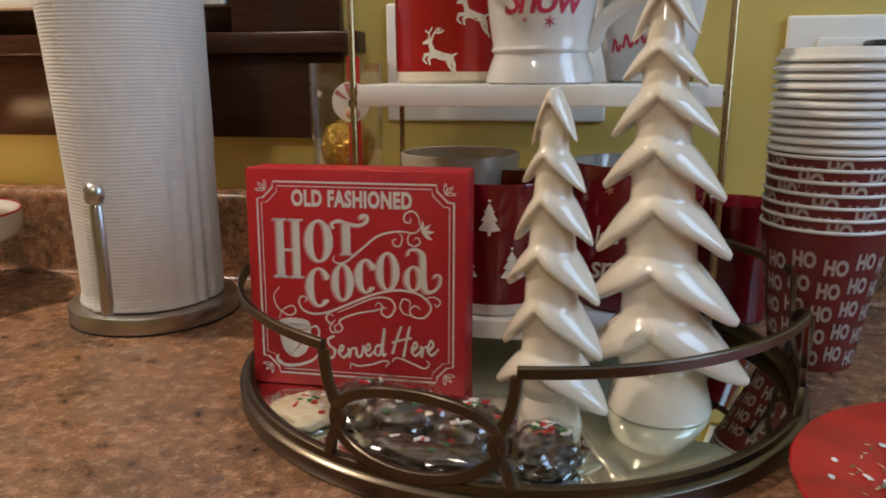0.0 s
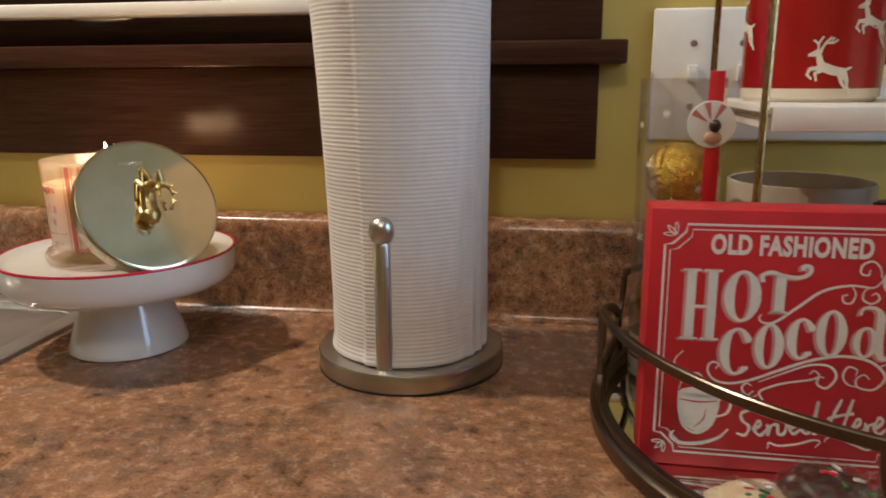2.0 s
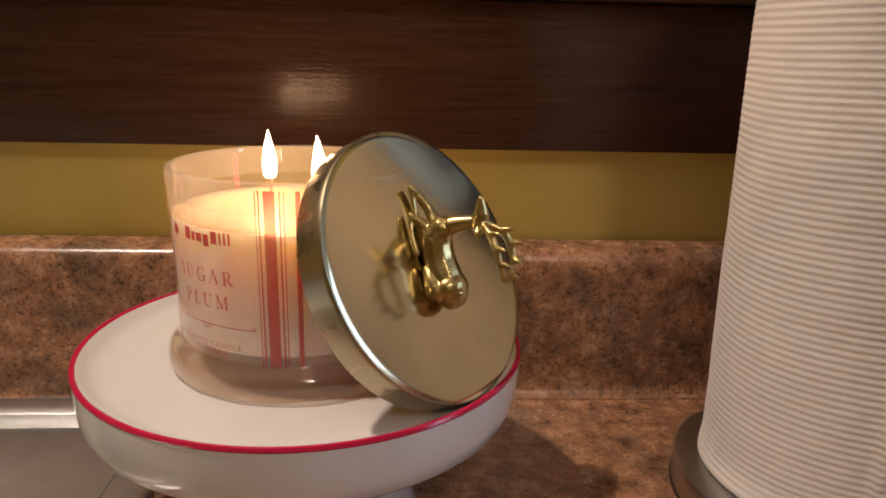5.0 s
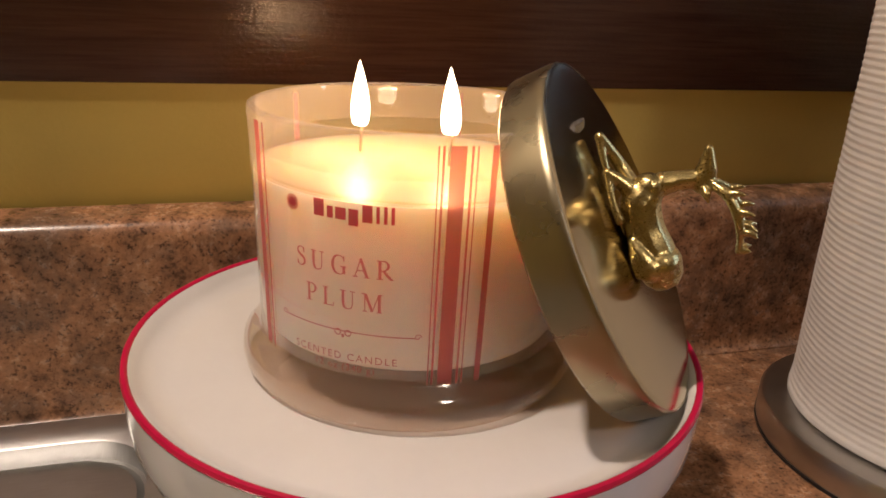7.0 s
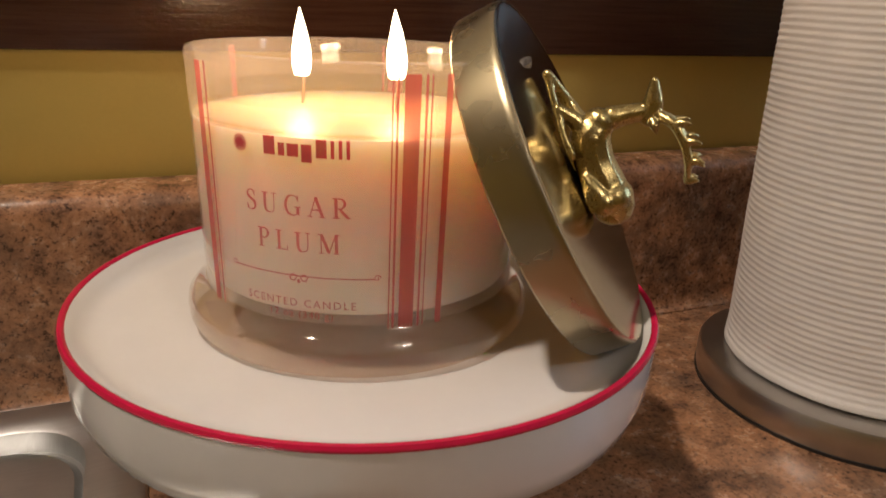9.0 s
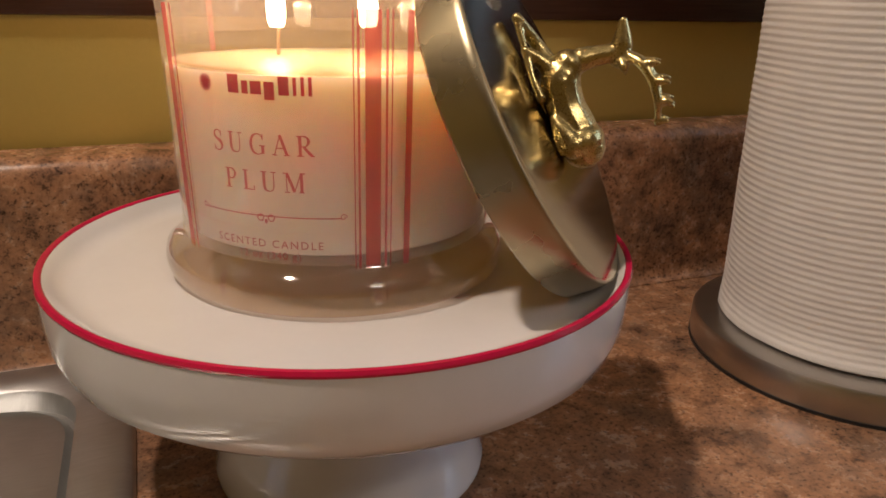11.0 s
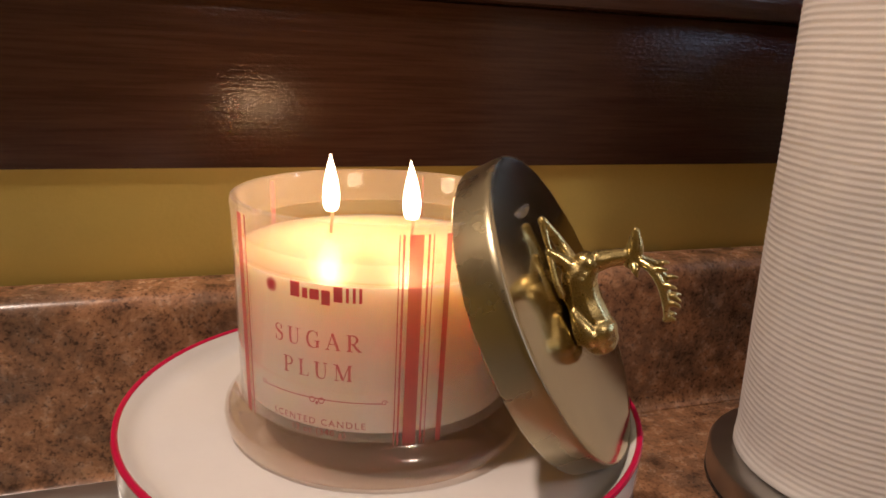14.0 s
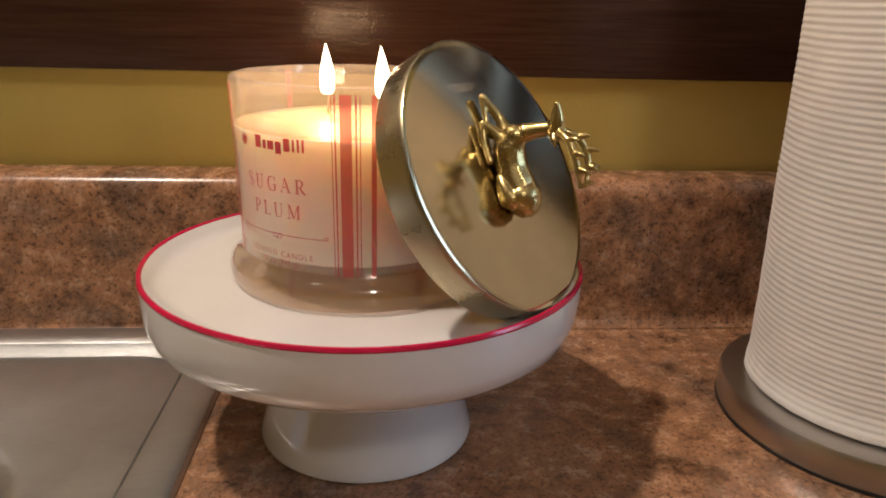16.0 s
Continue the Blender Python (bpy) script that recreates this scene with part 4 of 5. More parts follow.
big = slab_h(-0.0617, -0.0381, 0.0016, 0.0457, 0.0054)
big.append(ellipse_letter(-0.0264, 0.0299, 0.0213, 0.0318, 0.0062, 0.0018))
big.append(stroke([(-0.0055, 0.0205), (-0.0055, 0.0445)], 0.0058))
big.append(stroke([(-0.0098, 0.0211), (-0.0010, 0.0211)], 0.0014))
big.append(stroke(line2([(-0.0155, 0.0392), (-0.0160, 0.0432), (-0.0110, 0.0452), (-0.0040, 0.0432), (0.0040, 0.0425), (0.0095, 0.0450), (0.0100, 0.0490), (0.0062, 0.0495), (0.0060, 0.0468)]), 0.0024))
for x, y, w, h in ((-0.0272, -0.0046, 0.0200, 0.0300), (0.0088, 0.0054, 0.0170, 0.0259)):
    big.append(ellipse_letter(x, y, w, h, 0.0058, 0.0017, 0.75, math.tau - 1.5))
    big.append(oval(x + w * 0.30, y + h * 0.27, 0.0021, 0.0024))
    big.append(oval(x + w * 0.30, y - h * 0.34, 0.0012, 0.0014))
for x, y, w, h in ((-0.0090, -0.0002, 0.0166, 0.0285), (0.0250, 0.0095, 0.0172, 0.0290)):
    big.append(ellipse_letter(x, y, w, h, 0.0052, 0.0017))
big.append(ellipse_letter(0.0440, 0.0052, 0.0140, 0.0190, 0.0040, 0.0014))
big.append(stroke(line2([(0.0395, 0.0215), (0.0412, 0.0258), (0.0470, 0.0262), (0.0505, 0.0225), (0.0510, 0.0150), (0.0512, 0.0040), (0.0530, -0.0035), (0.0585, -0.0035), (0.0632, 0.0020), (0.0632, 0.0078), (0.0598, 0.0085), (0.0588, 0.0058)]), [float(np.interp(i / 88, (0, 0.2, 0.3, 0.5, 0.62, 1), (0.0014, 0.0022, 0.0046, 0.0046, 0.0022, 0.0011))) for i in range(89)]))
sign_print("lettering", big, label="white words hot cocoa")
shade = [moved(sh, -0.0017, -0.0009) for sh in big]
sign_print("lettering_shade", shade, on_sign_low, PRINTGREY, "pale outline round the big words")
script = [[(-0.0165, -0.0414), (-0.0216, -0.0442), (-0.0205, -0.0489), (-0.0165, -0.0526), (-0.0185, -0.0582), (-0.0236, -0.0573)],
          [(-0.0135, -0.0546), (-0.0099, -0.0505), (-0.0115, -0.0485), (-0.0135, -0.0540), (-0.0096, -0.0577), (-0.0059, -0.0530)],
          [(-0.0060, -0.0499), (-0.0052, -0.0574), (-0.0042, -0.0515), (-0.0009, -0.0496)],
          [(-0.0002, -0.0490), (0.0009, -0.0561), (0.0041, -0.0548), (0.0056, -0.0472)],
          [(0.0067, -0.0525), (0.0106, -0.0491), (0.0092, -0.0460), (0.0069, -0.0514), (0.0093, -0.0552), (0.0136, -0.0515)],
          [(0.0190, -0.0460), (0.0152, -0.0478), (0.0146, -0.0532), (0.0184, -0.0526), (0.0216, -0.0335), (0.0205, -0.0529), (0.0232, -0.0525)],
          [(0.0346, -0.0308), (0.0307, -0.0417), (0.0276, -0.0526)], [(0.0409, -0.0305), (0.0384, -0.0413), (0.0359, -0.0543)], [(0.0275, -0.0440), (0.0338, -0.0415), (0.0422, -0.0394)],
          [(0.0424, -0.0497), (0.0462, -0.0452), (0.0444, -0.0428), (0.0423, -0.0490), (0.0449, -0.0528), (0.0490, -0.0485)],
          [(0.0490, -0.0448), (0.0497, -0.0537), (0.0506, -0.0470), (0.0538, -0.0452)],
          [(0.0544, -0.0491), (0.0584, -0.0436), (0.0561, -0.0411), (0.0541, -0.0475), (0.0569, -0.0516), (0.0622, -0.0465)]]
sign_print("lettering", [stroke(p, [0.0013 + 0.0008 * abs(math.sin(0.33 * i)) for i in range(len(p))]) for p in (line2(q) for q in script)], label="white words served here")


def flowing(pts, w0, w1):
    p = line2(pts)
    return stroke(p, [w0 + (w1 - w0) * math.sin(math.pi * i / (len(p) - 1)) for i in range(len(p))])


sw = [flowing([(-0.0150, 0.0195), (-0.0161, 0.0165), (-0.0130, 0.0141), (-0.0065, 0.0153), (0.0053, 0.0250), (0.0180, 0.0352), (0.0326, 0.0390), (0.0449, 0.0384), (0.0500, 0.0440)], 0.0007, 0.0017),
      flowing([(0.0485, 0.0440), (0.0473, 0.0500), (0.0430, 0.0538), (0.0378, 0.0515), (0.0372, 0.0467), (0.0412, 0.0456), (0.0420, 0.0490)], 0.0007, 0.0013),
      flowing([(0.0330, 0.0388), (0.0356, 0.0345), (0.0340, 0.0288), (0.0298, 0.0288), (0.0288, 0.0325), (0.0316, 0.0335)], 0.0006, 0.0012),
      flowing([(0.0440, 0.0388), (0.0402, 0.0360), (0.0400, 0.0310), (0.0446, 0.0287), (0.0486, 0.0315), (0.0468, 0.0350), (0.0440, 0.0335)], 0.0006, 0.0012),
      flowing([(-0.0390, -0.0165), (-0.0370, -0.0135), (-0.0410, -0.0122), (-0.0434, -0.0165), (-0.0400, -0.0228), (-0.0311, -0.0252), (-0.0185, -0.0224), (-0.0026, -0.0152), (0.0143, -0.0080), (0.0310, -0.0041), (0.0455, -0.0056), (0.0536, -0.0106), (0.0565, -0.0169), (0.0511, -0.0236), (0.0428, -0.0229), (0.0410, -0.0180), (0.0450, -0.0148), (0.0485, -0.0175)], 0.0007, 0.0018),
      flowing([(-0.0133, -0.0232), (-0.0006, -0.0172), (0.0142, -0.0108), (0.0256, -0.0107), (0.0300, -0.0170), (0.0255, -0.0243), (0.0200, -0.0225), (0.0205, -0.0180), (0.0235, -0.0180)], 0.0007, 0.0015),
      flowing([(0.0520, -0.0100), (0.0560, -0.0080), (0.0605, -0.0085), (0.0632, -0.0115), (0.0607, -0.0150), (0.0590, -0.0128)], 0.0006, 0.0012),
      flowing([(0.0430, -0.0225), (0.0370, -0.0215), (0.0336, -0.0165), (0.0360, -0.0105), (0.0410, -0.0120), (0.0405, -0.0160)], 0.0006, 0.0013),
      flowing([(-0.0170, -0.0262), (-0.0200, -0.0245), (-0.0226, -0.0275), (-0.0195, -0.0320), (-0.0155, -0.0290)], 0.0006, 0.0013),
      flowing([(-0.0135, -0.0315), (-0.0165, -0.0345), (-0.0140, -0.0385), (-0.0102, -0.0350), (-0.0125, -0.0300), (-0.0072, -0.0262), (0.0033, -0.0225), (0.0159, -0.0198), (0.0205, -0.0170), (0.0175, -0.0140), (0.0150, -0.0165)], 0.0006, 0.0014),
      flowing([(-0.0175, -0.0320), (-0.0200, -0.0350), (-0.0180, -0.0390), (-0.0145, -0.0378)], 0.0006, 0.0011),
      flowing([(-0.0048, -0.0661), (-0.0040, -0.0622), (0.0016, -0.0636), (0.0122, -0.0615), (0.0207, -0.0583), (0.0248, -0.0592), (0.0222, -0.0632)], 0.0006, 0.0014),
      flowing([(0.0270, -0.0590), (0.0291, -0.0560), (0.0333, -0.0555), (0.0436, -0.0593), (0.0519, -0.0621), (0.0552, -0.0581), (0.0528, -0.0560)], 0.0006, 0.0014)]
for a in (0.1, 0.8, 1.5, -0.6):
    sw.append(stroke(line2([(0.0500, 0.0385), (0.0500 + 0.0045 * math.cos(a), 0.0385 + 0.0045 * math.sin(a)), (0.0500 + 0.0088 * math.cos(a), 0.0385 + 0.0088 * math.sin(a))], 4), [0.0004, 0.001, 0.0018, 0.0024, 0.0027, 0.0025, 0.0019, 0.001, 0.0003]))
sign_print("flourish", sw, label="white curling flourishes")
cup = [([(-0.0591, -0.0330), (-0.0357, -0.0335), (-0.0362, -0.0430), (-0.0395, -0.0535), (-0.0470, -0.0590), (-0.0550, -0.0548), (-0.0585, -0.0440)], [(0, 1, 2, 3, 4, 5, 6)]), stroke(line2([(-0.0591, -0.0319), (-0.0586, -0.0440), (-0.0552, -0.0550), (-0.0470, -0.0592), (-0.0392, -0.0535), (-0.0360, -0.0430), (-0.0357, -0.0335)]), 0.0016), oval(-0.0474, -0.0326, 0.0120, 0.0036, 20),
       flowing([(-0.0360, -0.0375), (-0.0310, -0.0345), (-0.0284, -0.0390), (-0.0305, -0.0450), (-0.0372, -0.0478)], 0.0010, 0.0018), flowing([(-0.0609, -0.0585), (-0.0625, -0.0625), (-0.0560, -0.0665), (-0.0440, -0.0655), (-0.0338, -0.0610), (-0.0285, -0.0550)], 0.0010, 0.0024),
       flowing([(-0.0582, -0.0057), (-0.0630, -0.0125), (-0.0605, -0.0215), (-0.0520, -0.0272), (-0.0462, -0.0245), (-0.0490, -0.0199), (-0.0565, -0.0235), (-0.0595, -0.0308)], 0.0006, 0.0013)]
sign_print("cup_print", cup, label="white printed steaming cup")
sign_print("cup_print_line", [flowing([(-0.0585, -0.0372), (-0.0474, -0.0385), (-0.0363, -0.0374)], 0.0004, 0.0010), flowing([(-0.0425, -0.0430), (-0.0440, -0.0500), (-0.0490, -0.0555)], 0.0003, 0.0009)], lambda x, y: (x, -0.0006, SH / 2 + y), SIGNRED)

# ---------------------------------------------------------------- ceramic trees


def ceramic_tree(at, height, tiers, foot, rz, lean, label):
    """A tapered core with a drooping bough to either side of each tier, (tip radius, tip height) from the top down, fused like slip-cast clay."""
    ob = thing("ceramic_tree", at, label, "christmas tree figurine", rz, "ceramic trees")
    slope = lean / height
    bm = bmesh.new()
    core = [(0.0, height), (0.0018, height - 0.0008), (0.0034, height - 0.004)]
    for i, (R, z) in enumerate(tiers):
        hgt = (tiers[i - 1][1] if i else height) - z
        core.append((R * 0.50, z + hgt * 0.30))
    low = tiers[-1][1]
    core += [(foot * 0.72, low * 0.95), (0, low * 0.95)]
    lathe(core, 48, bm=bm)
    for i, (R, z) in enumerate(tiers):
        hgt = (tiers[i - 1][1] if i else height) - z
        for side in (-1, 1):
            tilt = 0.06 * math.sin(3.1 * i + side)
            rings = []
            for k in range(13):
                u = k / 12
                x = R * (0.04 + 0.96 * u)
                zz = z + hgt * (0.92 * (1 - u) ** 1.2 + 0.10 * math.sin(math.pi * u) + tilt * u)
                w = R * (0.42 + 0.20 * math.sin(math.pi * min(1.0, u * 1.1))) * (1 - u ** 2.4) ** 0.8 + R * 0.05
                th = R * 0.19 * (1 - u ** 2) + R * 0.055
                row = []
                for j in range(18):
                    a = math.tau * j / 18
                    y = w * math.cos(a)
                    nick = 0.03 * hgt * math.cos(11 * y / R + i) * u
                    dz = th * math.sin(a) * (1.0 if math.sin(a) > 0 else 0.8)
                    row.append(bm.verts.new((side * (x - 0.62 * y * y / R + dz * 0.40), y, zz + dz + 0.16 * hgt * (y / R) ** 2 + (nick if math.sin(a) < 0 else 0))))
                rings.append(row)
            for p, q in zip(rings, rings[1:]):
                for j in range(18):
                    bm.faces.new((p[j], p[(j + 1) % 18], q[(j + 1) % 18], q[j]))
            bm.faces.new(rings[0][::-1])
            bm.faces.new(rings[-1])
    for v in bm.verts:
        v.co.x += slope * v.co.z * math.cos(radians(rz))
        v.co.y -= slope * v.co.z * math.sin(radians(rz))
    body = part("glazed_body", bm, IVORY, ob, "", 100)
    rm = body.modifiers.new("fuse", "REMESH")
    rm.mode, rm.voxel_size, rm.use_smooth_shade = "VOXEL", 0.0010, True
    sm = body.modifiers.new("soften", "SMOOTH")
    sm.iterations, sm.factor = 14, 0.5
    part("trunk", lathe([(0, 0.0), (foot * 0.94, 0.0), (foot * 0.985, 0.0008), (foot, 0.0035), (foot * 0.93, low * 0.5), (foot * 0.80, low * 1.1), (foot * 0.66, low * 1.7), (0, low * 1.9)], 64), IVORY, ob)
    return ob


ceramic_tree((-0.0035, 0.4525, TM), 0.2215, [(0.0160, 0.187), (0.0222, 0.161), (0.0278, 0.127), (0.0332, 0.094), (0.0362, 0.056), (0.0412, 0.023)], 0.0215, -28, -0.003, "small ivory glazed ceramic christmas tree on the tray")
ceramic_tree((0.0720, 0.497, TM), 0.287, [(0.0215, 0.250), (0.0275, 0.223), (0.0343, 0.190), (0.0402, 0.153), (0.0450, 0.112), (0.0510, 0.071), (0.0590, 0.027)], 0.0360, -20, -0.0125, "tall ivory glazed ceramic christmas tree on the tray")

# ---------------------------------------------------------------- two-tier rack and mugs
RX0, RX1, RY0, RY1 = -0.154, 0.107, 0.540, 0.730
rack = thing("two_tier_rack", ((RX0 + RX1) / 2, 0.635, TM), "two-tier rack with white wooden shelves and brass wire frame", "rack")
hw, hd = (RX1 - RX0) / 2, (RY1 - RY0) / 2
T1, T2 = 0.950 - TM, 1.129 - TM
for z in (T1, T2):
    bm = slab((-hw, -hd, z - 0.0155), (hw, hd, z), 0.0015)
    part("shelf", bm, varied("white_painted_board", (0.76, 0.74, 0.70), 0.45, 0.04, 30, 400, 0.1) if z == T1 else bpy.data.materials["white_painted_board"], rack, "white painted shelf board")
for sx in (-1, 1):
    path = [(sx * (hw + 0.004), -hd + 0.004, 0.0026), (sx * (hw + 0.004), -hd + 0.004, 0.375), (sx * (hw + 0.004), -hd + 0.008, 0.382), (sx * (hw + 0.004), hd - 0.022, 0.382), (sx * (hw + 0.004), hd - 0.018, 0.375), (sx * (hw + 0.004), hd - 0.018, 0.0026)]
    part("wire_frame", sweep(path, disc_section(0.0026, 12), up=(1, 0, 0)), WIREGOLD, rack, "antique brass wire side frame")
    for z in (T1, T2):
        part("cross_wire", sweep([(sx * (hw + 0.0018), -hd + 0.004, z - 0.006), (sx * (hw + 0.0018), hd - 0.018, z - 0.006)], disc_section(0.0017, 8)), WIREGOLD, rack)
Z1, Z2 = TM + T1, TM + T2


def mug(at, profile, thick, floor, outside, inside, label, rz, handle, seg=72, split=None, band=None, hr=0.0052):
    """A turned mug: outer profile from the foot up, inside wall, handle to +x of its own frame."""
    ob = thing("mug", at, label, "mug", rz, "mugs on the rack")
    top_r, top_z = profile[-1]
    lip = [(top_r - 0.0004, top_z + 0.0010), (top_r - thick / 2, top_z + 0.0015), (top_r - thick + 0.0004, top_z + 0.0010)]
    if split is not None:
        k = max(i for i, p in enumerate(profile) if p[1] < split)
        (ra_, za_), (rb_, zb_) = profile[k], profile[k + 1]
        profile = profile[:k + 1] + [(ra_ + (rb_ - ra_) * (split - za_) / (zb_ - za_), split)] + profile[k + 1:]
    body = [p for p in profile if split is None or p[1] >= split]
    foot = [(0, 0.0)] + [p for p in profile if split is not None and p[1] <= split]
    part("body", lathe(([(0, 0.0)] if split is None else []) + body + lip[:2], seg), outside, ob)
    if split is not None:
        part("base_band", lathe(foot + [(foot[-1][0] - 0.002, split)], seg), band, ob, "white unglazed base band")
    part("inside", lathe([lip[1], lip[2]] + [(r - thick, z) for r, z in reversed(profile) if z > floor] + [(profile[1][0] - thick, floor + 0.003), (profile[1][0] - thick - 0.006, floor), (0, floor)], seg), inside, ob, "glazed inside")
    if handle:
        path = spline([(x, 0, z) for x, z in handle], 8)
        part("handle", sweep(path, [(1.25 * x, 0.85 * y) for x, y in disc_section(hr, 12)], up=(0, 1, 0)), outside, ob)
    return ob


def straight(r0, r1, h):
    return [(r0 - 0.003, 0.0), (r0, 0.003), (r0 + (r1 - r0) * 0.3, h * 0.3), (r0 + (r1 - r0) * 0.6, h * 0.6), (r1, h - 0.001)]


def loop(r, z0, z1, out):
    return [(r - 0.004, z1), (r + out * 0.6, z1 + 0.001), (r + out, z1 - 0.25 * (z1 - z0)), (r + out * 0.95, z0 + 0.3 * (z1 - z0)), (r + out * 0.5, z0), (r - 0.003, z0 - 0.004)]


def mug_print(ob, name, shapes, r_at, a0, material, label=""):
    bm = bmesh.new()
    at = on_cylinder(lambda z: r_at(z) + 0.0005)
    for s, dx, dz in shapes:
        lay(bm, moved(s, dx, 0), at(radians(a0), dz))
    return part(name, bm, material, ob, label, 0)


def tree_shape(h, w):
    vs = [(-w * 0.07, 0), (w * 0.07, 0), (w * 0.07, h * 0.12), (w * 0.5, h * 0.16), (w * 0.24, h * 0.42), (w * 0.38, h * 0.44), (w * 0.16, h * 0.66), (w * 0.24, h * 0.68), (0, h * 0.95),
          (-w * 0.24, h * 0.68), (-w * 0.16, h * 0.66), (-w * 0.38, h * 0.44), (-w * 0.24, h * 0.42), (-w * 0.5, h * 0.16), (-w * 0.07, h * 0.12)]
    return vs, [(0, 1, 2, 14), (14, 2, 3, 4, 12, 13), (12, 4, 5, 6, 10, 11), (10, 6, 7, 8, 9)]


def flake(r):
    return [stroke([(-r * math.cos(a), -r * math.sin(a)), (r * math.cos(a), r * math.sin(a))], r * 0.22) for a in (0.52, 1.57, 2.62)]


# red mug with white trees
tm = mug((-0.0535, 0.5905, Z1), straight(0.0445, 0.0455, 0.105), 0.003, 0.006, DEEPRED, DEEPRED, "deep red mug with white christmas trees and a white base", 150, loop(0.045, 0.028, 0.080, 0.030), split=0.0105, band=PORC)
tm_at = lambda z: 0.0446 + 0.001 * z / 0.105
for i in range(8):
    a = -91 - 150 + i * 45
    mug_print(tm, "tree_print", [(tree_shape(0.027, 0.0175), 0, 0.066), (oval(0, 0, 0.0011, 0.0011, 8), 0, 0.0935)], tm_at, a, PRINT, "white printed tree")
    mug_print(tm, "tree_print", [(tree_shape(0.027, 0.0175), 0, 0.0285), (oval(0, 0, 0.0011, 0.0011, 8), 0, 0.056)], tm_at, a + 22.5, PRINT, "white printed tree")

# taupe mug behind it
mug((-0.094, 0.668, Z1), straight(0.050, 0.0545, 0.117), 0.0035, 0.006, GREYIN, IVORY, "taupe glazed mug with a pale inside", -8, loop(0.053, 0.050, 0.096, 0.034))

# red mug with lettering, white inside
sm = mug((0.060, 0.617, Z1), straight(0.050, 0.056, 0.117), 0.0035, 0.006, DEEPRED, PORC, "deep red mug with white lettering and a white inside", 40, loop(0.055, 0.035, 0.085, 0.032))
sm_at = lambda z: 0.0502 + 0.006 * z / 0.117
mug_print(sm, "lettering", [(moved(word("let it", 0.021, 0.01, 0.25, 0.95), -0.006, 0, 1, 0.10), 0, 0.058), (moved(word("snow", 0.028, 0.012, 0.25, 0.9), 0, 0, 1, 0.10), 0, 0.030)], sm_at, -104 - 40, PRINT, "white words let it snow")
mug_print(sm, "snowflake_print", [(s, dx, dz) for dx, dz in ((-0.034, 0.092), (0.014, 0.095), (-0.012, 0.100), (0.034, 0.083)) for s in flake(0.0038)], sm_at, -104 - 40, SKINBEAD, "small printed snowflakes")

# red mug with stags on the upper shelf
dm = mug((-0.1005, 0.653, Z2), straight(0.0475, 0.0480, 0.108), 0.003, 0.006, MUGRED, PORC, "tall red mug with white leaping stags and a cream base", 25, loop(0.0475, 0.030, 0.085, 0.032), split=0.0095, band=bpy.data.materials["ivory_glazed_ceramic"])


def stag_shape(k):
    out = [([(-0.30, 0.42), (-0.22, 0.30), (0.05, 0.20), (0.30, 0.18), (0.42, 0.24), (0.40, 0.36), (0.10, 0.42), (-0.16, 0.52), (-0.24, 0.72), (-0.36, 0.70)], [(0, 1, 2, 3, 4, 5, 6, 7, 8, 9)]),
           ([(-0.20, 0.82), (-0.24, 0.70), (-0.36, 0.66), (-0.54, 0.66), (-0.52, 0.73), (-0.36, 0.82)], [(0, 1, 2, 3, 4, 5)]),
           stroke([(-0.24, 0.38), (-0.46, 0.36), (-0.52, 0.22), (-0.40, 0.10)], [0.12, 0.10, 0.07, 0.05]), stroke([(-0.18, 0.34), (-0.34, 0.24), (-0.30, 0.06)], [0.12, 0.09, 0.05]),
           stroke([(0.30, 0.28), (0.42, 0.08), (0.44, -0.08), (0.56, -0.26)], [0.20, 0.11, 0.07, 0.06]), stroke([(0.24, 0.24), (0.30, 0.02), (0.42, -0.16)], [0.16, 0.09, 0.05]), stroke([(0.40, 0.34), (0.52, 0.40)], [0.08, 0.04]),
           stroke([(-0.26, 0.80), (-0.16, 0.98), (-0.04, 1.12)], 0.055), stroke([(-0.16, 0.98), (0.02, 0.98), (0.12, 1.06)], 0.05), stroke([(-0.32, 0.80), (-0.32, 0.98), (-0.22, 1.14)], 0.05), stroke([(-0.32, 0.96), (-0.44, 1.06)], 0.05), stroke([(-0.04, 0.98), (0.02, 1.12)], 0.045)]
    return [moved(s, 0, 0, k) for s in out]


for i in range(3):
    a = -92 - 25 + 120 * i
    mug_print(dm, "stag_print", [(s, 0, 0.0130) for s in stag_shape(0.0275)], lambda z: 0.0477, a, PRINT, "cream printed stag")
    mug_print(dm, "stag_print", [(s, 0, 0.0440) for s in stag_shape(0.0275)], lambda z: 0.0477, a + 34, PRINT, "cream printed stag")

# white churn-shaped mug
prof = [(0.0395, 0.0), (0.0418, 0.0015), (0.0412, 0.006), (0.0385, 0.015), (0.0362, 0.0205), (0.0360, 0.0225), (0.0374, 0.0235), (0.0380, 0.0250), (0.0374, 0.0266), (0.0366, 0.0280), (0.0385, 0.040), (0.0410, 0.058), (0.0425, 0.078), (0.0420, 0.092), (0.0400, 0.104), (0.0405, 0.115)]
cm = mug((-0.0205, 0.5885, Z2), prof, 0.003, 0.006, PORC, PORC, "white churn-shaped mug with red lettering", -12, [(0.036, 0.026), (0.041, 0.032), (0.046, 0.044), (0.060, 0.056), (0.082, 0.064), (0.088, 0.076), (0.070, 0.090), (0.038, 0.092)], hr=0.0048)
cm_at = lambda z: float(np.interp(z, (0.028, 0.040, 0.058, 0.078), (0.0367, 0.0386, 0.0411, 0.0426)))
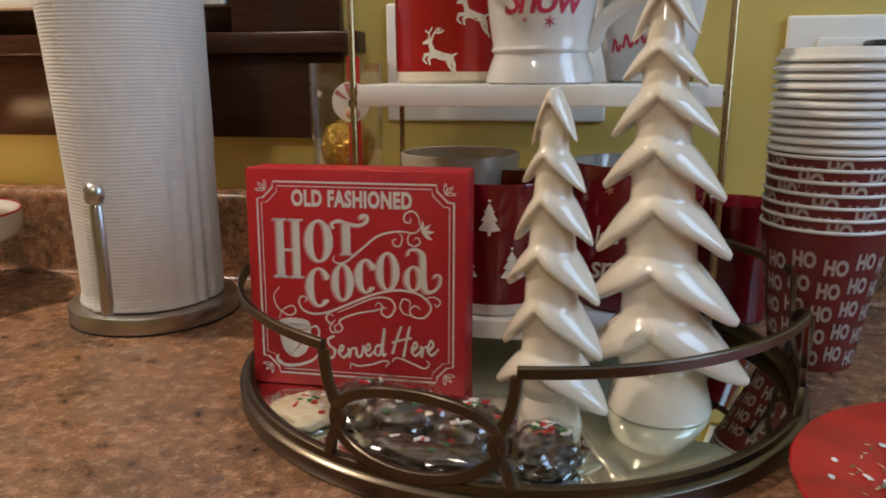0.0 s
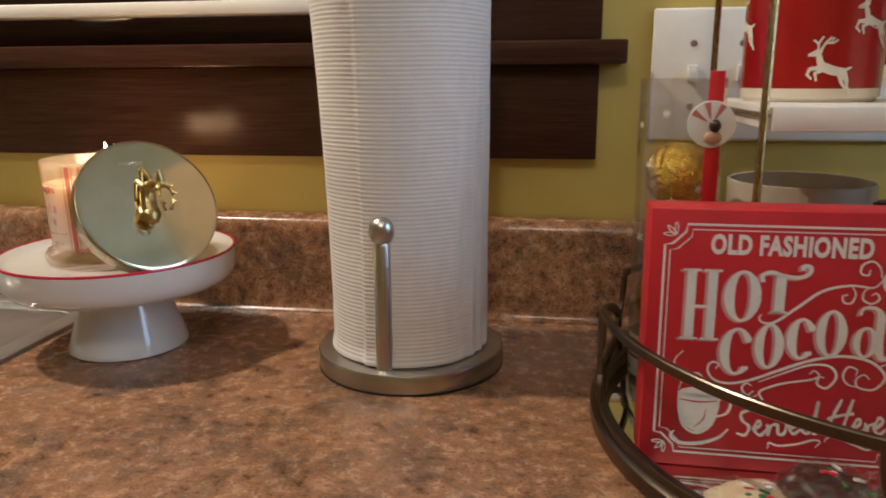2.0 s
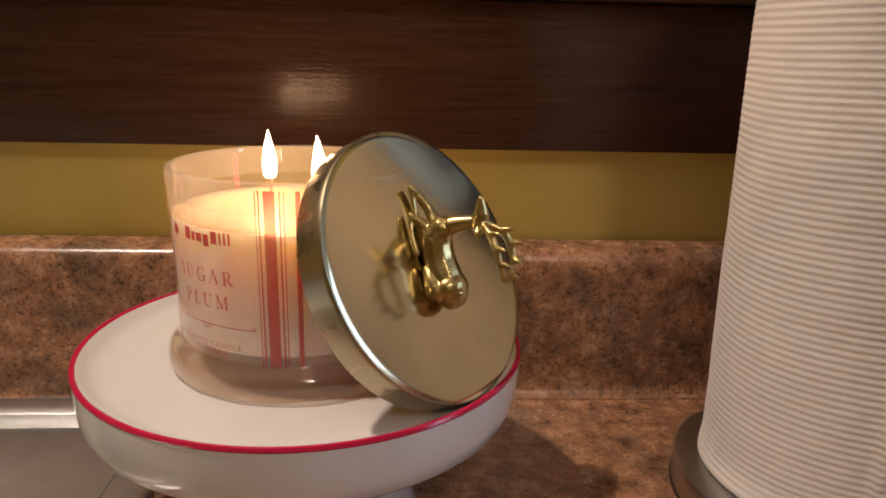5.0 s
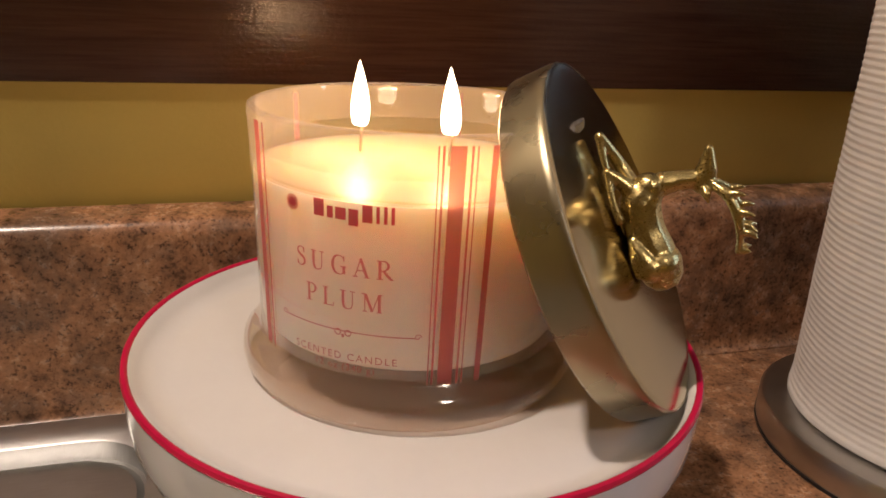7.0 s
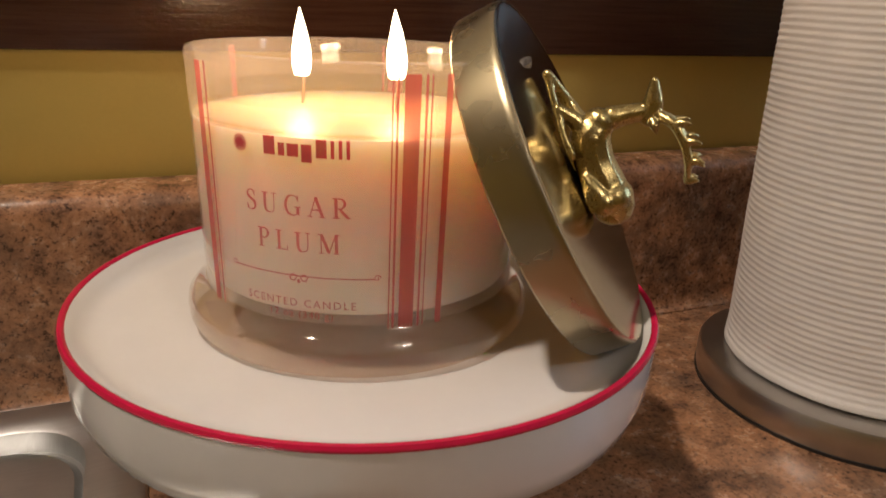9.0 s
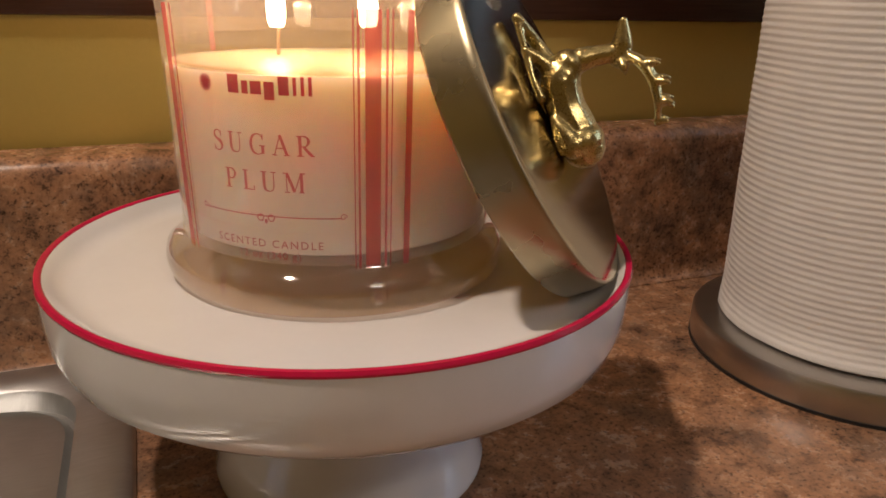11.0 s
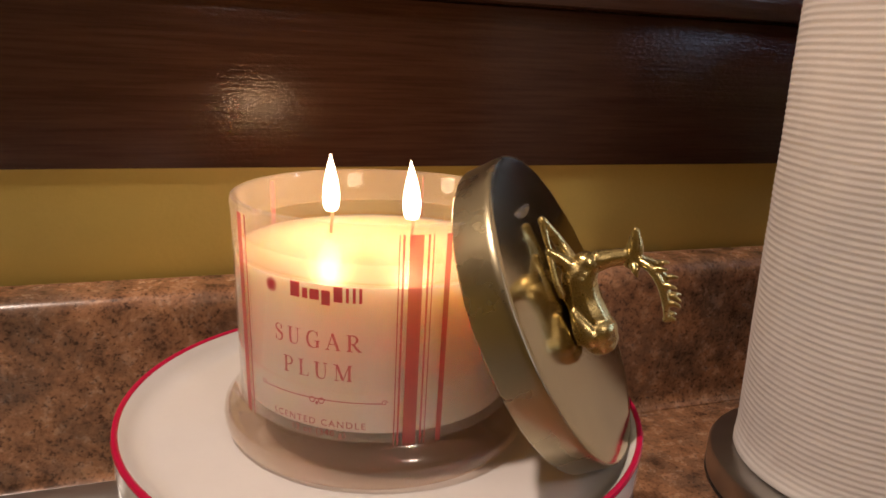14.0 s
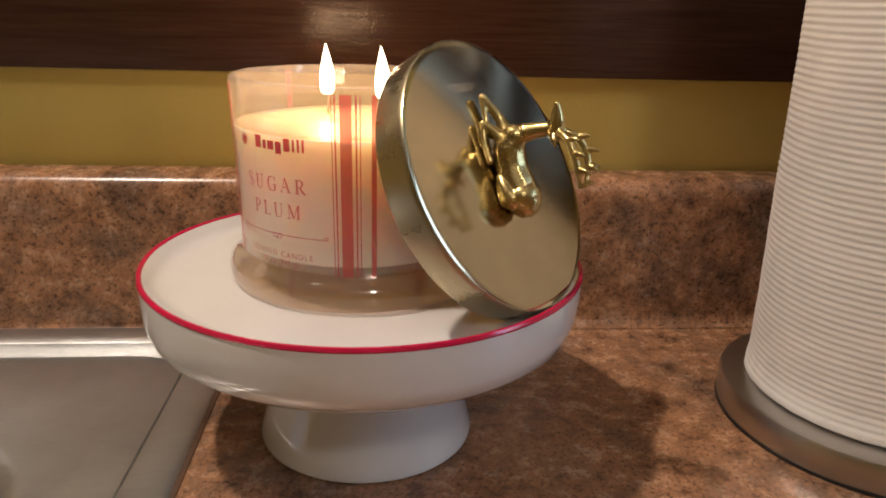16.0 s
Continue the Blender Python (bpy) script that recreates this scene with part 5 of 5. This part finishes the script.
mug_print(cm, "lettering", [(word("Snow", 0.030, 0.012, 0.2, 0.85), 0, 0.0500)], cm_at, -88 + 12, REDPRINT, "red word snow")
mug_print(cm, "snowflake_print", [(s, 0.006, 0.0440) for s in flake(0.0040)] + [(s, -0.012, 0.0455) for s in flake(0.0022)], cm_at, -88 + 12, REDPRINT)

# white flared mug behind, with a red unreadable print
wm = mug((0.066, 0.652, Z2), [(0.030, 0), (0.033, 0.002), (0.0345, 0.012), (0.038, 0.028), (0.0425, 0.050), (0.046, 0.075), (0.048, 0.100)], 0.003, 0.006, PORC, PORC, "white flared mug with a red print", 75, loop(0.046, 0.035, 0.085, 0.030))
bars = [(stroke(line2([(-0.020 + 0.011 * i, 0.0), (-0.017 + 0.011 * i, 0.010), (-0.014 + 0.011 * i, 0.001), (-0.011 + 0.011 * i, 0.006)], 5), 0.0024), 0, 0.024 + 0.003 * i) for i in range(4)]
mug_print(wm, "print_bar", bars, lambda z: float(np.interp(z, (0.012, 0.028, 0.050, 0.075), (0.0347, 0.0382, 0.0427, 0.0462))), -112 - 75, REDPRINT, "red printed strokes")

# ---------------------------------------------------------------- tube of foil chocolates
tube = thing("candy_tube", (-0.1925, 0.640, TM), "clear plastic tube of gold foil chocolates with a round tag", "candy tube")
part("tube", lathe([(0, 0.0005), (0.0305, 0.0005), (0.031, 0.002), (0.0318, 0.239), (0.0312, 0.239), (0.0304, 0.003), (0, 0.0012)], 48), TUBEFILM, tube, "clear plastic tube")
part("ribbon", slab((0.012, -0.0345, 0.004), (0.0225, -0.0330, 0.2440), 0.0004), STICKRED, tube, "red ribbon strip")
tag_m = Matrix.Translation((0.0150, -0.0350, 0.2070)) @ pose(0, 0, 0, 90, 0, 0)
part("tag", lathe([(0, 0), (0.0162, 0), (0.0166, 0.0006), (0.0162, 0.0012), (0, 0.0012)], 40, m=tag_m), WHITEP, tube, "round white tag with pink stripes")
bm = bmesh.new()
for k in range(3):
    a = 1.05 + k * 0.75
    lay(bm, stroke([(0.004 * math.cos(a), 0.004 * math.sin(a)), (0.0155 * math.cos(a), 0.0155 * math.sin(a))], [0.001, 0.0046]), lambda x, y: (0.0150 + x, -0.0366, 0.2070 + y))
part("tag_stripe", bm, varied("pale_red_print", (0.52, 0.16, 0.14), 0.5, 0.1), tube, "", 0)
part("tag_bead", blob(bmesh.new(), (0.0172, -0.0385, 0.2060), (0.0040, 0.0028, 0.0046), 3), CHOC, tube, "dark brown bead")
part("tag_bead", blob(bmesh.new(), (0.0165, -0.0375, 0.1975), (0.0062, 0.0024, 0.0045), 3), SKINBEAD, tube, "pale wooden bead")
part("paper_collar", lathe([(0.0292, 0.0045), (0.0296, 0.0045), (0.0296, 0.036), (0.0300, 0.037), (0.0296, 0.038), (0.0292, 0.038), (0.0292, 0.0045)], 48), WHITEP, tube, "white paper collar with green sprigs")
part("collar_ring", lathe([(0.0298, 0.0195), (0.0302, 0.0205), (0.0298, 0.0215)], 48), WIREGOLD, tube)
bm = bmesh.new()
at = on_cylinder(lambda z: 0.02985)
for a0, dz in ((-150, 0.029), (-100, 0.030), (-60, 0.028), (-170, 0.010), (-120, 0.010), (-80, 0.011)):
    for d in (-0.9, -0.3, 0.3, 0.9):
        lay(bm, stroke([(0, 0), (0.0055 * math.sin(d), 0.0055 * math.cos(d))], [0.0022, 0.0006]), at(radians(a0), dz - 0.002))
part("sprig_print", bm, GREEN, tube, "", 0)
at = on_cylinder(lambda z: 0.0322)
for a0, dz, r in ((-118, 0.214, 0.0035), (-140, 0.176, 0.0028), (-105, 0.150, 0.0030), (-160, 0.205, 0.0030), (-150, 0.120, 0.0040), (-128, 0.092, 0.0036), (-70, 0.160, 0.0030)):
    bm = bmesh.new()
    for s in flake(r):
        lay(bm, s, at(radians(a0), dz))
    part("snowflake_print", bm, WHITEP, tube, "white printed snowflake", 0)
for i, z in enumerate((0.067, 0.1175, 0.1665)):
    bm = bmesh.new()
    bmesh.ops.create_icosphere(bm, subdivisions=5, radius=0.0250)
    for v in bm.verts:
        p = v.co * 170
        v.co *= 1 + 0.035 * noise.noise(p * 0.45 + Vector((i * 9, 0, 0))) + 0.045 * abs(noise.noise(p * 1.1 + Vector((0, i * 7, 0)))) - 0.03
    ob = part("foil_chocolate", bm, FOIL, None, "", 25)
    ob.matrix_world = pose(-0.1940 + 0.0008 * i, 0.6395, TM + z, 20 * i, 30, 50 * i)
    tagged(ob, "round chocolate wrapped in crinkled gold foil", "chocolate", "foil chocolates")

# ---------------------------------------------------------------- wrapped sweets on the tray


def lump(r, seed, rough_=0.22, flat=0.45):
    bm = bmesh.new()
    bmesh.ops.create_icosphere(bm, subdivisions=4, radius=1.0)
    for v in bm.verts:
        k = 1 + rough_ * noise.noise(v.co * 1.7 + Vector((seed, 0, 0))) + rough_ * 0.4 * noise.noise(v.co * 5 + Vector((0, seed, 0)))
        v.co = Vector((v.co.x * r[0] * k, v.co.y * r[1] * k, max(-flat, v.co.z) * r[2] * k))
    lo = min(v.co.z for v in bm.verts)
    for v in bm.verts:
        v.co.z -= lo
    return bm


def wrapper(r, seed, ears):
    """A crumpled clear bag round a lump, with loose ends."""
    bm = bmesh.new()
    bmesh.ops.create_icosphere(bm, subdivisions=4, radius=1.0)
    for v in bm.verts:
        p = v.co.copy()
        k = 1.10 + 0.26 * abs(noise.noise(p * 2.3 + Vector((seed, 3, 0)))) + 0.07 * noise.noise(p * 6 + Vector((seed, 0, 5)))
        for a, pull in ears:
            d = Vector((math.cos(a), math.sin(a), 0.25)).normalized().dot(p)
            k += pull * max(0.0, d) ** 7
        v.co = Vector((p.x * r[0] * k, p.y * r[1] * k, max(-0.38, p.z) * r[2] * k))
    lo = min(v.co.z for v in bm.verts)
    for v in bm.verts:
        v.co.z -= lo - 0.0003
    return bm


SPRINK = [varied("sprinkle_white", (0.8, 0.76, 0.7), 0.4, 0.05), varied("sprinkle_red", (0.5, 0.02, 0.02), 0.4, 0.05), varied("sprinkle_green", (0.03, 0.16, 0.05), 0.4, 0.05)]


def sweet(x, y, r, material, seed, label, ears, count=16, rz=0.0):
    ob = thing("wrapped_sweet", (x, y, TM + 0.0004), label, "chocolate treat", rz, "wrapped sweets on the tray")
    core = part("chocolate", lump(r, seed), material, ob, "", 60)
    rnd = random.Random(int(seed * 10))
    for i in range(count):
        a, d = rnd.uniform(0, 6.28), rnd.uniform(0, 0.8)
        sx, sy = r[0] * d * math.cos(a), r[1] * d * math.sin(a)
        sz = r[2] * (0.50 + 1.10 * math.sqrt(max(0, 1 - d * d)))
        b, kind = rnd.uniform(0, 3.14), i % 3
        bm = bmesh.new()
        if i % 2:
            blob(bm, (sx, sy, sz), (0.0028, 0.0020, 0.0015), 1)
        else:
            sweep([(sx - 0.003 * math.cos(b), sy - 0.003 * math.sin(b), sz), (sx + 0.003 * math.cos(b), sy + 0.003 * math.sin(b), sz)], disc_section(0.0011, 6), bm=bm)
        part("sprinkle", bm, SPRINK[kind], core)
    f = part("wrapper", wrapper(r, seed, ears), FILM, ob, "clear crinkled cellophane bag", 0)
    return ob


sweet(-0.166, 0.443, (0.031, 0.025, 0.0075), WHITECHOC, 1.3, "white chocolate bark in a clear bag", [(2.2, 0.35), (5.6, 0.25)], 12, 20)
sweet(-0.128, 0.452, (0.024, 0.025, 0.015), CHOC, 2.1, "dark chocolate treat in a clear bag", [(1.2, 0.3)], 8)
sweet(-0.094, 0.427, (0.028, 0.026, 0.019), CHOC, 3.7, "dark chocolate treat with bright sprinkles in a clear bag", [(1.7, 0.45), (3.9, 0.25)], 22)
sweet(-0.052, 0.419, (0.026, 0.025, 0.018), CHOC, 5.2, "dark chocolate treat with bright sprinkles in a clear bag", [(0.9, 0.5), (4.6, 0.3)], 22)
sweet(-0.006, 0.404, (0.021, 0.020, 0.016), CHOC, 7.9, "dark chocolate treat with bright sprinkles in a clear bag", [(0.3, 0.25), (4.2, 0.3)], 22)
sweet(-0.076, 0.391, (0.040, 0.014, 0.011), CHOC, 9.4, "flat dark chocolate treat in a clear bag", [(3.3, 0.35), (6.1, 0.35)], 8, -8)

# ---------------------------------------------------------------- paper cups and lids
KX, KY = 0.2115, 0.627
CUPH = 0.119
for i in range(7):
    z0 = TOP + 0.0003 + 0.0094 * i
    cupo = thing("paper_cup", (KX + 0.0004 * math.sin(i * 2.1), KY + 0.0004 * math.cos(i * 1.7), z0), "red paper cup printed with white words, in a stack", "paper cup", 23 * i, "stacked paper cups")
    part("body", lathe([(0, 0.006), (0.0305, 0.006), (0.0310, 0.0), (0.0318, 0.0), (0.0475, CUPH - 0.003), (0.0469, CUPH - 0.003), (0.0312, 0.0068), (0, 0.0068)], 56), CUPRED_SHADED, cupo)
    part("rolled_rim", lathe([(0.0474, CUPH - 0.0026), (0.0486, CUPH - 0.0023), (0.0491, CUPH - 0.0011), (0.0486, CUPH), (0.0476, CUPH + 0.0003), (0.0468, CUPH - 0.0006), (0.0474, CUPH - 0.0026)], 64), CUPWHITE, cupo, "white rolled paper rim")
    at = on_cylinder(lambda z: 0.03215 + (z / (CUPH - 0.003)) * 0.0157)
    ho = word("HO", 0.0190, 0.050, 0, 1.0)
    rows_ = range(5) if i == 0 else (5,)
    for row in rows_:
        for j in range(12):
            bm = bmesh.new()
            lay(bm, moved(ho, 0, 0, 0.46 + 0.035 * row, 0, 0.90), at(radians(30 * j + 4 * row + 11), 0.006 + 0.0050 * (j % 2) + 0.0196 * row if i == 0 else 0.0990 + 0.0050 * (j % 2)))
            part("lettering", bm, CUPPRINT_SHADED, cupo, "white word ho", 0)
for i in range(11):
    z0 = TOP + 0.0003 + 0.0094 * 6 + CUPH + 0.0012 + 0.0068 * i
    lido = thing("cup_lid", (KX + 0.0006 * math.sin(i * 1.3), KY + 0.0006 * math.cos(i * 2.3), z0), "white plastic cup lid in a stack", "cup lid", 17 * i, "stacked cup lids")
    top = 0.0096 if i == 10 else 0.0058
    part("lid", lathe([(0.0478, 0.0), (0.0492, 0.0004), (0.0496, 0.0020), (0.0488, 0.0036), (0.0470, 0.0044), (0.0455, top), (0.0435, top + 0.0006), (0.0420, top - 0.001), (0.0400, 0.0030), (0, 0.0028), (0, 0.0018), (0.0405, 0.0020), (0.0478, 0.0)], 56), CUPWHITE, lido)
    if i == 10:
        part("drinking_tab", slab((0.026, -0.006, 0.0030), (0.037, 0.006, 0.0052), 0.001), CUPWHITE, lido)

# dark red canister behind the tray
can = thing("canister", (0.1675, 0.7385, TOP), "dark red glazed ceramic canister on the counter", "canister")
part("body", lathe([(0, 0), (0.033, 0), (0.0365, 0.003), (0.0375, 0.02), (0.0378, 0.09), (0.0385, 0.113), (0.0380, 0.1160), (0.0368, 0.1155), (0.0350, 0.110), (0.0345, 0.02), (0, 0.012)], 64), DEEPRED, can)

# red plate with a winter print
dish = thing("dinner_plate", (0.2480, 0.3680, TOP), "red plate with a printed winter sprig", "plate")
part("plate", lathe([(0, 0.001), (0.062, 0.0), (0.066, 0.003), (0.078, 0.007), (0.100, 0.0165), (0.117, 0.0230), (0.1205, 0.0250), (0.1212, 0.0262), (0.1204, 0.0272), (0.116, 0.0262), (0.098, 0.0205), (0.078, 0.0115), (0.068, 0.0072), (0.060, 0.0062), (0, 0.006)], 96), REDPLATE, dish)


def dish_z(r):
    return 0.0068 if r < 0.066 else 0.0075 + (r - 0.066) / 0.05 * 0.0192


def on_dish(x, y):
    r = math.hypot(x, y)
    return (x, y, dish_z(r) + 0.0006)


rnd = random.Random(5)
cream, twig, berry = [], [], []
for i in range(120):
    a, r = radians(rnd.uniform(95, 215)), 0.035 + 0.060 * rnd.random() ** 1.4
    x, y, b, l = r * math.cos(a), r * math.sin(a), rnd.uniform(0, 6.28), rnd.uniform(0.0020, 0.0060)
    s = stroke([(x, y), (x + l * 0.5 * math.cos(b), y + l * 0.5 * math.sin(b)), (x + l * math.cos(b), y + l * math.sin(b))], [0.0004, 0.0012, 0.0003])
    (cream if i % 3 else twig).append(s)
for i in range(16):
    a, r = radians(rnd.uniform(120, 205)), rnd.uniform(0.05, 0.100)
    berry.append(moved(oval(0, 0, 0.0034, 0.0021), r * math.cos(a), r * math.sin(a), rnd.uniform(0.6, 1.0), rnd.uniform(0, 3)))
cone = [moved(oval(0, 0, 0.0042, 0.0022, 8), -0.062 + 0.0052 * (i % 6) + 0.0024 * (i // 6 % 2), 0.022 + 0.0036 * (i // 6), 1.0, 0.5) for i in range(36)]
for nm, shapes, m_, lab in (("cone_print", cone, varied("grey_brown_print", (0.20, 0.15, 0.13), 0.3, 0.25), "grey-brown printed pine cone scale"), ("needle_print", cream, varied("cream_print", (0.62, 0.42, 0.25), 0.3, 0.1), "cream printed needle"), ("twig_print", twig, GREEN, "green printed twig"), ("berry_print", berry, PRINT, "white printed berry")):
    for s in shapes:
        bm = bmesh.new()
        lay(bm, s, on_dish if nm != "berry_print" else (lambda x, y: (x, y, dish_z(math.hypot(x, y)) + 0.0010)))
        part(nm, bm, m_, dish, lab, 0)

# ---------------------------------------------------------------- wall plates
sp = thing("switch_plate", (-0.0775, WY, 1.148), "wide white wall switch plate with toggles and screws", "switch plate")
part("plate", slab((-0.1195, -0.0065, -0.063), (0.1195, 0.0, 0.063), 0.003, 3), WHITEP, sp)
for i in range(5):
    x = -0.0810 + 0.0455 * i
    part("toggle", slab((x - 0.0045, -0.0135, -0.006), (x + 0.0045, -0.0060, 0.010), 0.0015), WHITEP, sp)
    for z in (0.030, -0.030):
        part("screw", lathe([(0, 0), (0.0034, 0), (0.0030, 0.0009), (0, 0.0011)], 16, m=Matrix.Translation((x, -0.0064, z)) @ pose(0, 0, 0, 90, 0, 0)), STEEL, sp)
op = thing("outlet_plate", (0.2825, WY, 1.1525), "white wall outlet plate with a black plug", "outlet")
part("plate", slab((-0.0645, -0.0065, -0.0395), (0.0645, 0.0, 0.0395), 0.003, 3), WHITEP, op)
rc = part("receptacle", slab((-0.0355, -0.0095, -0.0175), (0.0355, -0.006, 0.0175), 0.0015), WHITEP, op)
for x in (-0.022, 0.016):
    for z in (-0.006, 0.006):
        part("slot", slab((x - 0.0035, -0.0099, z - 0.001), (x + 0.0035, -0.0090, z + 0.001), 0), BLACK, rc)
part("button", slab((-0.007, -0.0106, -0.005), (-0.001, -0.009, 0.005), 0.0008), WHITEP, rc)
plug = thing("power_plug", (0.300, WY - 0.0102, 1.158), "black moulded plug in the outlet", "plug")
part("body", slab((-0.0125, -0.030, -0.009), (0.0125, 0, 0.009), 0.004, 3), BLACK, plug)
part("cable", sweep(spline([(0.006, -0.026, 0), (0.03, -0.036, -0.004), (0.08, -0.030, -0.05), (0.13, -0.028, -0.15), (0.16, -0.040, -0.2555)]), disc_section(0.0028, 10)), BLACK, plug)
